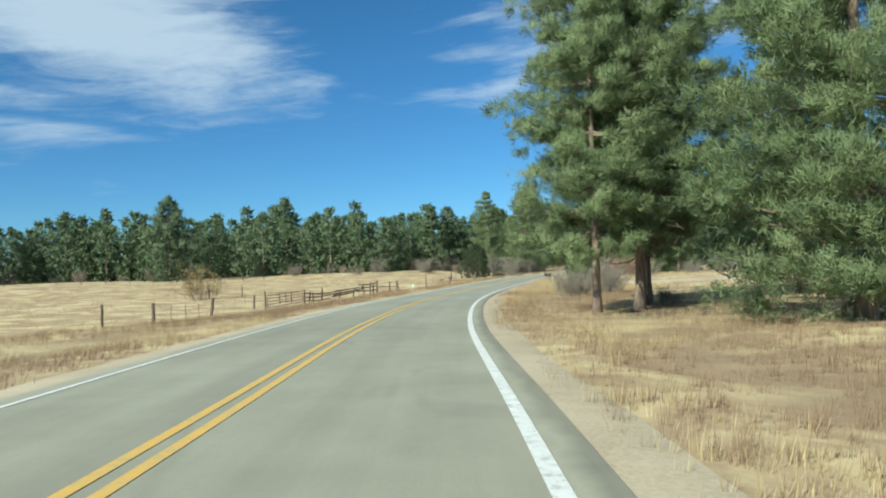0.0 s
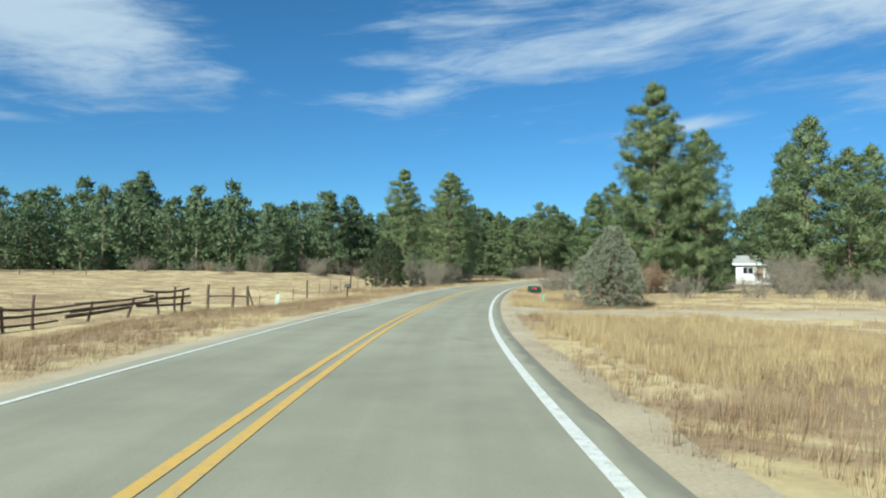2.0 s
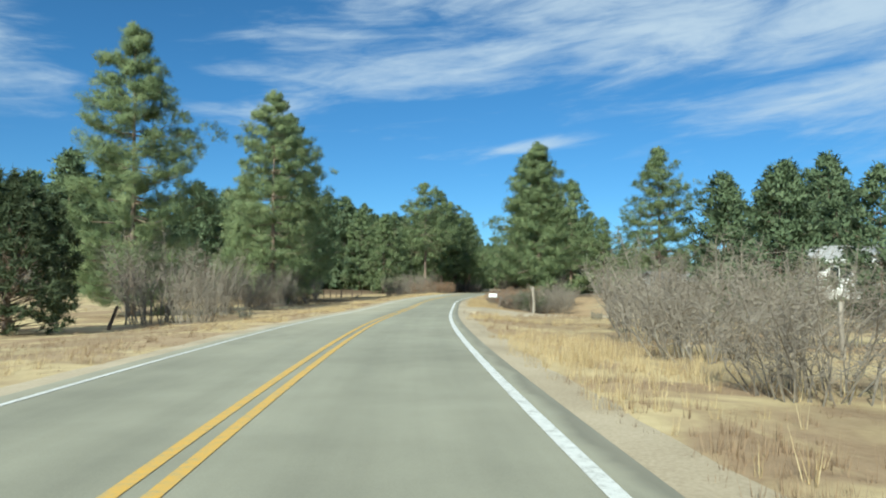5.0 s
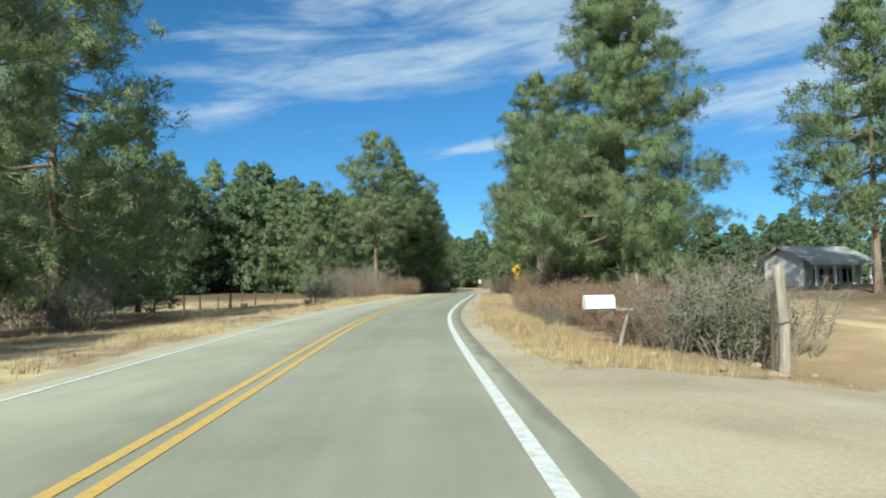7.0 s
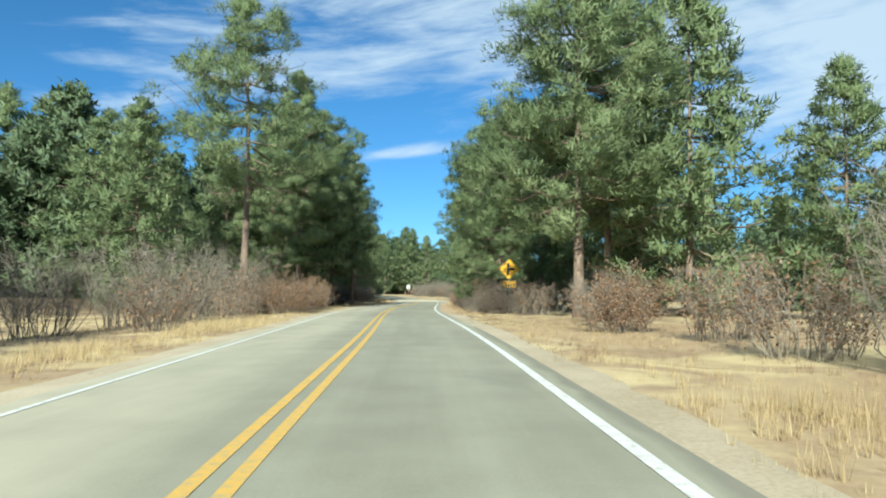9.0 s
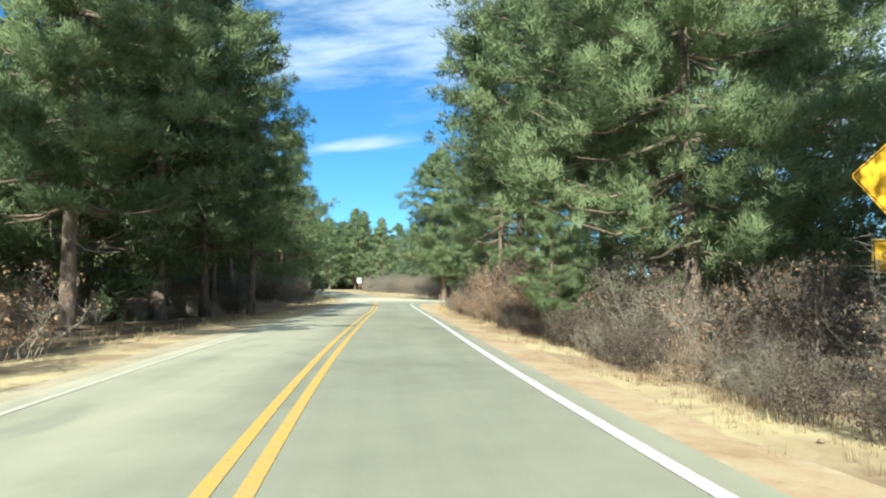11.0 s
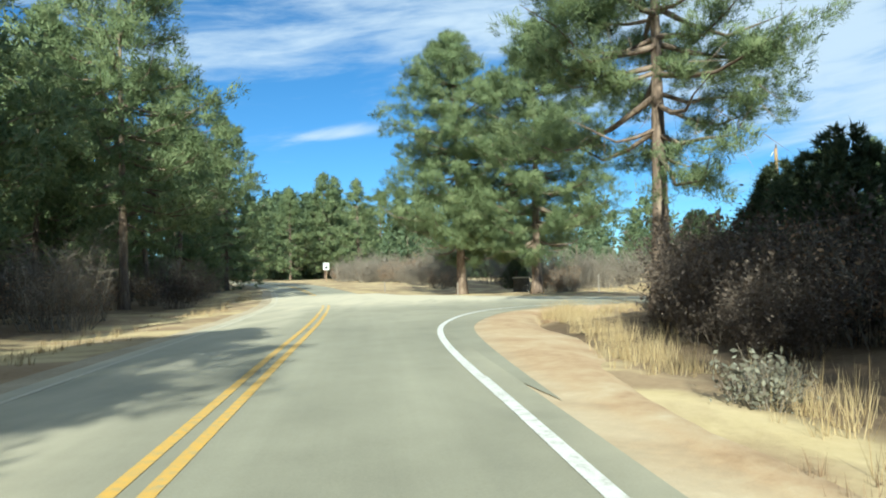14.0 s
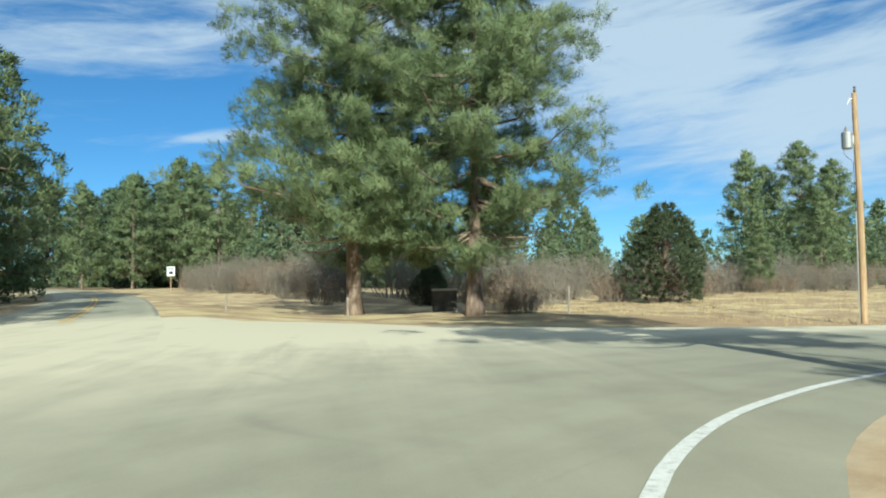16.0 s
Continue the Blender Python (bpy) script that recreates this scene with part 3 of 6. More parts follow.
BARE = [(46, 160, 9), (52, 170, 8), (41, 150, 7), (45, 140, 8), (38, 147, 5), (58, 186, 7), (110, 279, 9), (104, 284, 8), (128, 276, 10), (118, 262, 6)]


def ribbon(line, offsets, lift, dust=None, noise_amp=0.0, seed=0, dip=0.0, spread=1.0):
    """A strip along a line: one row of points for each offset."""
    rng = np.random.default_rng(seed)
    rows = []
    for o, l in zip(offsets, lift):
        n = len(line)
        off = np.full(n, float(o)) * (spread if o > 0 else 1.0)
        if noise_amp:
            k = np.convolve(rng.uniform(-1, 1, n + 8), np.ones(5) / 5, "same")[4:-4]
            off += k * noise_amp
        p = beside(line, off)
        _, h = road_field(p)
        rows.append(np.column_stack([p, h + l - dip]))
    v = np.stack(rows, 1)
    n, m = v.shape[:2]
    f = [(i * m + k, i * m + k + 1, (i + 1) * m + k + 1, (i + 1) * m + k) for i in range(n - 1) for k in range(m - 1)]
    me = bpy.data.meshes.new("strip")
    me.from_pydata(v.reshape(-1, 3).tolist(), [], f)
    me.polygons.foreach_set("use_smooth", [True] * len(me.polygons))
    a = me.attributes.new("across", "FLOAT", "POINT")
    a.data.foreach_set("value", np.tile(np.asarray(offsets, np.float32), n))
    a = me.attributes.new("along", "FLOAT", "POINT")
    a.data.foreach_set("value", np.repeat(np.arange(n, dtype=np.float32), m))
    if dust is not None:
        a = me.attributes.new("dust", "FLOAT", "POINT")
        a.data.foreach_set("value", dust(v.reshape(-1, 3), np.tile(np.asarray(offsets, float), n)).astype(np.float32))
    return me


def stretch_of(line, y0, y1):
    return line[(line[:, 1] >= y0) & (line[:, 1] <= y1)]


def road_dust(v, off):
    open_side = ease(254, 258, v[:, 1]) * (1 - ease(286, 292, v[:, 1])) * (off > 0)
    d = (0.25 + 0.35 * (off < 0)) * ease(2.7, 3.3, np.abs(off)) * (1 - open_side)
    d = d + 0.45 * ease(0.0, 1.4, -off) * ease(200, 225, v[:, 1]) + 0.4 * ease(0.0, 1.8, -off) * ease(100, 140, v[:, 1]) * (1 - ease(200, 225, v[:, 1]))
    return np.clip(d + 0.05 + junction_dust(v), 0, 1)


def junction_dust(v):
    x, y = v[:, 0], v[:, 1]
    return 0.95 * np.exp(-(((x - 103)**2 + (y - 285)**2) / 11.5**2)**2) + 0.15 * np.exp(-(((x - 96)**2 + (y - 272)**2) / 10.0**2)**2)


def roads():
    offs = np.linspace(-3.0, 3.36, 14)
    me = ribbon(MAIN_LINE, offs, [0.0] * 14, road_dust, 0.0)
    for v in list(me.vertices)[13::14]:
        if 259 < v.co.y < 291:
            v.co.z -= 0.014
    flat = me.attributes["across"].data
    for v, a in zip(me.vertices, flat):
        if 190 < v.co.y < 294 and a.value > 2.6:
            a.value = 2.6
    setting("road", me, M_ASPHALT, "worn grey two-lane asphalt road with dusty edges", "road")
    me = ribbon(SIDE_LINE, np.linspace(-3.1, 3.1, 10), [-0.002] * 10, lambda v, o: np.clip(0.05 + junction_dust(v) + 0.4 * ease(2.4, 3.1, o) * ease(108, 112, v[:, 0]), 0, 1))
    setting("side_road", me, M_ASPHALT, "narrow asphalt side road branching off", "road")
    # the flare of the junction
    edge = smooth_line([(x, y, 0) for x, y in beside(TURN_LINE, TURN_EDGE)[::4]])[:, :2]
    mid = np.array([(94.0 + 10 * t, 270.0 + 1.5 * t) for t in np.linspace(0, 1, len(edge))])
    v, f = [], []
    for k in range(6):
        v.append(edge + (mid - edge) * k / 5)
    n = len(edge)
    xy = np.vstack(v)
    _, h = road_field(xy)
    for k in range(5):
        for i in range(n - 1):
            f.append((k * n + i, k * n + i + 1, (k + 1) * n + i + 1, (k + 1) * n + i))
    me = bpy.data.meshes.new("flare")
    me.from_pydata(np.column_stack([xy, h - 0.004]).tolist(), [], f)
    a = me.attributes.new("dust", "FLOAT", "POINT")
    a.data.foreach_set("value", np.clip(0.05 + junction_dust(xy), 0, 1).astype(np.float32))
    setting("junction_apron", me, M_ASPHALT, "asphalt apron where the side road joins", "road")
    # far corner of the junction: packed pale sand
    corner = smooth_line([(99.5, 280.0, 0), (104.5, 277.0, 0), (109.0, 274.5, 0), (116, 272.5, 0), (128, 268.5, 0)])[:, :2]
    outer = smooth_line([(107.5, 296.0, 0), (111.0, 288.0, 0), (116.0, 281.5, 0), (124, 276.5, 0), (138, 271.0, 0)])[:, :2]
    n = min(len(corner), len(outer))
    a = corner[np.linspace(0, len(corner) - 1, n).astype(int)]
    b = outer[np.linspace(0, len(outer) - 1, n).astype(int)]
    rows = [a + (b - a) * k / 8 for k in range(-5, 9)]
    xy = np.vstack(rows)
    k = np.repeat(np.arange(-5, 9), n) / 8.0
    blend = ease(0.25, 0.95, k)
    z = (road_field(xy)[1] - 0.008) * (1 - blend) + (ground_height(xy, False) + 0.04) * blend
    z[-n:] = ground_height(xy[-n:]) - 0.12
    f = [(k * n + i, k * n + i + 1, (k + 1) * n + i + 1, (k + 1) * n + i) for k in range(len(rows) - 1) for i in range(n - 1)]
    me = bpy.data.meshes.new("sand")
    me.from_pydata(np.column_stack([xy, z]).tolist(), [], f)
    a = me.attributes.new("dust", "FLOAT", "POINT")
    a.data.foreach_set("value", np.clip(0.05 + junction_dust(xy) + ease(0.0, 0.35, k), 0, 2).astype(np.float32))
    me.polygons.foreach_set("use_smooth", [True] * len(me.polygons))
    setting("sandy_verge", me, M_ASPHALT, "pale packed sand at the far corner of the junction", "ground")
    # painted lines
    up_to = stretch_of(MAIN_LINE, -160, 271.5)
    beyond = stretch_of(MAIN_LINE, 293, 470)
    for a in (-0.19, 0.07):
        faded = stretch_of(MAIN_LINE, 270.5, 279)
        setting("center_line", ribbon(faded, (a, a + 0.12), (0.006, 0.006)), M_PALEYELLOW, "dusty faded yellow centre line", "road marking")
        for ln in (up_to, beyond):
            setting("center_line", ribbon(ln, (a, a + 0.12), (0.006, 0.006)), M_YELLOW, "worn yellow double centre line", "road marking")
    setting("edge_line", ribbon(stretch_of(MAIN_LINE, -160, 255.0), (2.888, 3.028), (0.006, 0.006)), M_WHITE, "white edge line painted on asphalt", "road marking")
    setting("edge_line", ribbon(stretch_of(MAIN_LINE, 205, 470), (-2.695, -2.605), (0.006, 0.006)), M_WORN, "dusty faded edge line on asphalt", "road marking")
    setting("edge_line", ribbon(stretch_of(MAIN_LINE, -160, 206), (-2.695, -2.605), (0.006, 0.006)), M_WHITE, "worn white edge line painted on asphalt", "road marking")
    setting("edge_line", ribbon(TURN_LINE, (-0.07, 0.07), (0.004, 0.004)), M_WHITE, "white edge line curving into the side road", "road marking")
    # shoulders
    for name, a, b, side, mat, label in (
            ("gravel_shoulder", -30, 205, 1, M_GRAVEL, "pale gravel shoulder along the asphalt"),
            ("dirt_shoulder", 204, 251, 1, M_DIRT, "reddish dirt shoulder along the asphalt"),
            ("gravel_shoulder", -30, 430, -1, M_GRAVEL, "narrow gravel shoulder along the asphalt")):
        w = (3.25, 3.6, 4.05, 4.5) if side > 0 else (2.88, 3.2, 3.6, 4.1)
        if name == "dirt_shoulder":
            w = (3.25, 3.6, 4.2, 4.75)
        ln = stretch_of(MAIN_LINE, a, b)
        offs = [side * v for v in w]
        lift = [-0.015, -0.02, -0.035, -0.16]
        if side < 0:
            offs, lift = offs[::-1], lift[::-1]
        setting(name, ribbon(ln, offs, lift, None, 0.22, 5), mat, label, "road shoulder")
    # dirt inside the bend
    lead = np.column_stack([beside(stretch_of(MAIN_LINE, 240, 250), 3.85), np.zeros(len(stretch_of(MAIN_LINE, 240, 250)))])
    edge = smooth_line(np.vstack([lead[::3], [(x, y, 0) for x, y in FLARE[1:]]]), 0.7)
    setting("dirt_shoulder", ribbon(edge, (-0.75, -0.08, 0.3, 0.8, 1.4, 2.0, 2.7), (-0.035, -0.01, 0.008, 0.018, 0.005, -0.08, -0.5), None, 0.2, 6, 0.12 * (1 - ease(0, 6, np.arange(len(edge)))), np.interp(edge[:, 1], (240, 250, 254, 258, 263, 266, 268), (0.2, 0.3, 0.65, 0.95, 0.6, 0.45, 0.35))), M_DIRT, "tan dirt shoulder inside the bend", "road shoulder")
    # two gravel drives
    for pts, half in (([(4.2, 67.0, 0), (8.5, 66.8, 0), (14.0, 66.2, 0), (24.0, 64.0, 0), (40.0, 61.0, 0)], 2.6),
                      ([(27.5, 136.5, 0), (31.5, 137.0, 0), (36.0, 137.2, 0), (44.0, 140.5, 0), (58.0, 150.0, 0)], 3.9)):
        ln = smooth_line(pts)
        n = len(ln)
        flare = 1 + 0.9 * np.exp(-np.arange(n) / 3.5)
        rows = []
        for o in (-1.42, -1.25, -1, -0.5, 0, 0.5, 1, 1.25, 1.42):
            p = beside(ln, o * half * flare)
            dist, h = road_field(p)
            z = ground_height(p, False) + (0.035 if abs(o) < 1.1 else -0.12)
            z = np.where(dist < 5.2, h - (0.028 if abs(o) < 1.1 else 0.12), z)
            if abs(o) > 1.3:
                z = z - 0.45
            rows.append(np.column_stack([p, z]))
        v = np.stack(rows, 1)
        foot = v[:1] + (v[:1] - v[1:2]) * 0.25
        foot[:, :, 2] = v[:1, :, 2] - 0.45
        v = np.concatenate([foot, v])
        n, m = v.shape[:2]
        f = [(i * m + k, i * m + k + 1, (i + 1) * m + k + 1, (i + 1) * m + k) for i in range(n - 1) for k in range(m - 1)]
        me = bpy.data.meshes.new("drive")
        me.from_pydata(v.reshape(-1, 3).tolist(), [], f)
        me.polygons.foreach_set("use_smooth", [True] * len(me.polygons))
        setting("driveway", me, M_GRAVEL, "pale gravel driveway leaving the road", "driveway")


TURN = [(85.95, 251.9), (87.25, 254.3), (88.7, 256.85), (90.15, 259.2), (91.75, 261.45), (93.4, 263.35), (95.2, 265.1), (97.1, 266.55), (99.3, 267.65), (101.4, 268.2), (104.0, 268.4), (110.0, 267.9)]
TURN_LINE = smooth_line([(x, y, 0) for x, y in TURN], 0.5)
TURN_EDGE = np.interp(np.arange(len(TURN_LINE)), (0, 10, 20, 30, 50), (0.55, 0.75, 0.85, 1.05, 1.2))
FLARE = [(x, y) for x, y in beside(TURN_LINE, TURN_EDGE + 0.16)[::4]]

ground()
roads()


# ---- trees and shrubs ----
def needle_tufts(centres, out, rng, per, length, width, spread=1.0):
    """Tufts of narrow triangles round the centres, leaning outwards and up."""
    c = np.repeat(centres, per, 0)
    d = rng.normal(size=c.shape) * spread + np.repeat(out, per, 0) * 0.55
    d /= np.linalg.norm(d, axis=1)[:, None]
    side = np.cross(d, rng.normal(size=c.shape))
    side /= np.linalg.norm(side, axis=1)[:, None]
    ln = length * rng.uniform(0.6, 1.25, (len(c), 1))
    base = c + rng.normal(size=c.shape) * length * 0.12
    w = width * rng.uniform(0.6, 1.3, (len(c), 1))
    return np.stack([base - side * w * 0.5, base + side * w * 0.5, base + d * ln], 1).reshape(-1, 3)


def puffs(centres, sizes, rng, per, length, width, axis_xy, fan=7):
    """Bough ends: flattened clumps of needle tufts, each with soft normals that point out of its clump, and one tone a clump."""
    tufts = max(2, per // fan)
    c = np.repeat(centres, tufts, 0)
    r = np.repeat(sizes, tufts)[:, None]
    tone = np.clip(np.repeat(rng.normal(0.5, 0.2, len(centres)), tufts) + rng.normal(0, 0.1, len(c)), 0, 1)
    d = rng.normal(size=c.shape) + (0, 0, 0.15)
    d /= np.linalg.norm(d, axis=1)[:, None]
    heart = c + d * r * rng.uniform(0.35, 1.0, (len(c), 1)) * (1.0, 1.0, 0.55)
    out = np.column_stack([c[:, :2] - axis_xy, np.zeros(len(c))])
    out /= np.maximum(np.linalg.norm(out, axis=1), 0.3)[:, None]
    c, d, heart, out, tone = (np.repeat(v, fan, 0) for v in (c, d, heart, out, tone))
    grow = d * 0.55 + out * 0.35 + (0, 0, 0.4) + rng.normal(size=c.shape) * 0.6
    grow /= np.linalg.norm(grow, axis=1)[:, None]
    soft = d * 0.8 + out * 0.45 + (0, 0, 0.35) + rng.normal(size=c.shape) * 0.15
    soft /= np.linalg.norm(soft, axis=1)[:, None]
    side = np.cross(grow, soft + rng.normal(size=c.shape) * 0.45)
    side /= np.maximum(np.linalg.norm(side, axis=1), 1e-6)[:, None]
    ln = length * rng.uniform(0.7, 1.2, (len(c), 1))
    w = width * rng.uniform(0.7, 1.3, (len(c), 1))
    flip = (np.cross(side, grow) * soft).sum(1) < 0
    side[flip] *= -1
    base = heart + rng.normal(size=c.shape) * length * 0.42
    tip = base + grow * ln
    tri = np.stack([base - side * w * 0.5 - grow * ln * 0.15, base + side * w * 0.5 - grow * ln * 0.15, tip], 1)
    return tri.reshape(-1, 3), np.repeat(soft, 3, 0), np.repeat(tone, 3)


def set_tone(me, tone):
    me.attributes.new("tone", "FLOAT", "POINT").data.foreach_set("value", np.asarray(tone, np.float32))


def soft_mesh(name, tri, normals, tone):
    me = Geo().tris(tri).mesh(name, True)
    me.normals_split_custom_set_from_vertices(normals.tolist())
    set_tone(me, tone)
    return me


def pine_meshes(seed, height=18.0, bare=0.25, radius=3.4, limbs=70, pads=5.0, per=48, length=0.33, width=0.073, point=0.8, girth=0.23, sides=9, pad=0.66, gaps=0.0, fan=7, twiggy=0):
    """Trunk, branches and crown of one pine standing at the origin."""
    rng = np.random.default_rng(seed)
    k = 14
    h = np.linspace(-0.4, height, k)
    bend = rng.normal(0, 0.012, 2) * height
    axis = np.column_stack([bend[0] * (h / height)**2, bend[1] * np.sin(h / height * 2.5), h])
    rad = girth * (1 - 0.93 * np.clip(h / height, 0, 1)**0.85) * (1 + 0.5 * np.exp(-(h + 0.4) / 0.35))
    trunk = Geo().tube(axis, rad, sides, True, 0.07, rng)
    wood = Geo()
    cs, sz = [], []
    lump = rng.uniform(0, 6.28, 3)
    whorls = max(6, int(height * (1 - bare) / 1.05))
    for i in range(limbs):
        f = (i + rng.uniform(0, 0.9)) / limbs
        f = (round(f * whorls + 0.25) - 0.25) / whorls + rng.normal(0, 0.16) / whorls
        f = min(0.995, max(0.0, f))
        z = height * (bare + (0.975 - bare) * f**0.95)
        at = np.array([np.interp(z, h, axis[:, 0]), np.interp(z, h, axis[:, 1]), z])
        az = i * 2.39996 + rng.normal(0, 0.4)
        uneven = 1 + 0.16 * math.sin(2 * az + lump[0] + 5 * f) + 0.12 * math.sin(9 * f + lump[1] + az)
        reach = radius * min(1, 0.6 + 2.4 * f) * (1 - f**(1.0 + point)) * rng.uniform(0.68, 1.08) * uneven + 0.45
        dead = bare > 0.08 and f < 0.1 and rng.random() < 0.4
        rise = -0.22 + 0.7 * f + rng.normal(0, 0.1)
        o = np.array([math.cos(az), math.sin(az), 0])
        t = np.linspace(0, 1, 5)[:, None]
        sag = -0.14 * reach * np.sin(t * math.pi) * (1 - f)
        pts = at + o * reach * t + np.array([0, 0, 1.0]) * (rise * reach * t * 0.6 + sag + 0.12 * reach * t**3)
        pts[2:4] += rng.normal(0, 0.03 * reach, (2, 3))
        r0 = (0.014 * reach + 0.012) * max(1.0, girth / 0.27)
        if sides > 6:
            wood.tube(pts, np.linspace(r0, 0.008, 5), 4, False)
        elif sides > 4:
            wood.tube(pts[::2], (r0, r0 * 0.6, 0.008), 3, False)
        if dead or rng.random() < gaps:
            if twiggy:
                q = pts[rng.integers(1, 5, twiggy)] + rng.normal(size=(twiggy, 3)) * 0.08 * reach
                tip = q + rng.normal(size=(twiggy, 3)) * (0.22, 0.22, 0.2) * reach * 0.6 + o * 0.12 * reach - (0, 0, 0.1 * reach)
                side = np.cross(tip - q, rng.normal(size=(twiggy, 3)))
                side *= 0.012 / np.linalg.norm(side, axis=1)[:, None]
                wood.tris(np.stack([q - side, q + side, tip], 1).reshape(-1, 3))
            continue
        m = max(2, int(round(pads * (0.3 + 0.85 * reach / radius))))
        tt = 1.0 - 0.72 * rng.random(m)**1.2
        tt[0] = 1.0
        p = np.stack([np.interp(tt, t[:, 0], pts[:, j]) for j in range(3)], 1)
        p += rng.normal(size=p.shape) * np.array([0.15, 0.15, 0.06]) * reach * (0.4 + 0.5 * tt[:, None])
        cs.append(p)
        sz.append(pad * rng.uniform(0.7, 1.25, m) * (0.62 + 0.38 * min(1.0, reach / radius * 1.3)))
    top = axis[-1] + np.column_stack([rng.normal(size=(5, 2)) * 0.14, -np.linspace(0.0, 1.1, 5)])
    cs.append(top)
    sz.append(np.linspace(0.26, 0.5, 5))
    tri, nrm, tone = puffs(np.vstack(cs), np.concatenate(sz), rng, per, length, width, axis[6, :2], fan)
    if wood.v:
        trunk.add(np.vstack(wood.v), wood.f)
    return trunk.mesh("trunk", True), soft_mesh("crown", tri, nrm, tone)


PROTOS = {}


def stand(kind, build, name, label, category, x, y, turn, scale, group="", sink=0.05):
    """Sets a copy of a kind of plant on the ground; the first one is the pattern for the rest."""
    m = pose(x, y, gz(x, y) - sink, 0, 0, turn) @ Matrix.Scale(scale, 4)
    if kind not in PROTOS:
        ob = thing(name, label, category, group=group)
        for pname, me, mat in build():
            part(pname, me, mat, ob)
        ob.matrix_basis = m
        PROTOS[kind] = (ob, scale)
        return ob
    src, s0 = PROTOS[kind]
    ob = copy_thing(src, m @ Matrix.Scale(1 / s0, 4))
    return tagged(ob, label, category, group)


NEAR = dict(per=320, fan=20, length=0.21, width=0.026, twiggy=14)
ROADSIDE = dict(per=99, fan=11, length=0.27, width=0.052, twiggy=8)
MID = dict(per=42, fan=6, length=0.4, width=0.125)
FAR = dict(per=33, fan=5, length=0.52, width=0.25, sides=5)
PINES = {
    "tall": dict(seed=11, height=18, bare=0.16, radius=3.2, limbs=100, pads=5, **ROADSIDE),
    "full": dict(seed=12, height=18, bare=0.04, radius=4.0, limbs=128, pads=6, point=1.0, **ROADSIDE),
    "near_full": dict(seed=28, height=18, bare=0.04, radius=3.9, limbs=116, pads=6, point=1.0, **NEAR),
    "raised": dict(seed=31, height=18, bare=0.22, radius=4.0, limbs=100, pads=6.4, point=1.0, **ROADSIDE),
    "open": dict(seed=13, height=18, bare=0.36, radius=4.1, limbs=70, pads=7, gaps=0.16, point=1.6, girth=0.26, **ROADSIDE),
    "wide": dict(seed=14, height=18, bare=0.08, radius=4.6, limbs=112, pads=6.5, point=1.2, girth=0.27, pad=0.72, **ROADSIDE),
    "bulky": dict(seed=25, height=18, bare=0.04, radius=4.7, limbs=124, pads=9.5, point=0.8, girth=0.27, pad=0.8, **NEAR),
    "broad": dict(seed=15, height=18, bare=0.15, radius=4.6, limbs=112, pads=9, gaps=0.06, point=1.9, girth=0.34, pad=0.72, **NEAR),
    "giant": dict(seed=16, height=18, bare=0.3, radius=5.6, limbs=56, pads=14, gaps=0.12, point=1.7, girth=0.36, pad=0.72, **NEAR),
    "near_raised": dict(seed=29, height=18, bare=0.16, radius=3.3, limbs=106, pads=6.8, point=0.9, girth=0.2, **NEAR),
    "near_tall": dict(seed=19, height=18, bare=0.14, radius=3.4, limbs=96, pads=6, **NEAR),
    "near_wide": dict(seed=20, height=18, bare=0.1, radius=4.4, limbs=108, pads=7, point=1.2, girth=0.27, pad=0.7, **NEAR),
    "stout": dict(seed=27, height=18, bare=0.36, radius=4.7, limbs=78, pads=8, gaps=0.06, point=1.6, girth=0.3, **ROADSIDE),
    "mid_raised": dict(seed=26, height=18, bare=0.2, radius=4.3, limbs=84, pads=5.2, point=1.1, **MID),
    "mid_tall": dict(seed=17, height=18, bare=0.1, radius=3.9, limbs=92, pads=5, **MID),
    "mid_full": dict(seed=18, height=18, bare=0.03, radius=5.0, limbs=98, pads=5.4, point=1.0, **MID),
    "far_spire": dict(seed=21, height=18, bare=0.0, radius=4.4, limbs=70, pads=5.5, pad=0.85, **FAR),
    "far_round": dict(seed=22, height=18, bare=0.0, radius=5.6, limbs=72, pads=6, point=1.1, pad=0.9, **FAR),
    "far_bushy": dict(seed=23, height=18, bare=0.0, radius=5.8, limbs=72, pads=6, point=0.9, pad=0.9, **FAR),
    "far_gaunt": dict(seed=24, height=18, bare=0.03, radius=5.0, limbs=68, pads=6, point=1.0, pad=0.85, **FAR),
}


def pine(kind, x, y, height, turn=0, label="", group="pines beside the road"):
    far = kind.startswith("far")

    def build():
        a, c = pine_meshes(**PINES[kind])
        return (("trunk", a, M_BARK), ("crown", c, M_NEEDLE_FAR if far else M_NEEDLE))
    return stand("pine " + kind, build, "pine_tree", label or "tall green ponderosa pine with reddish bark", "pine tree", x, y, turn, height / 18.0, group)


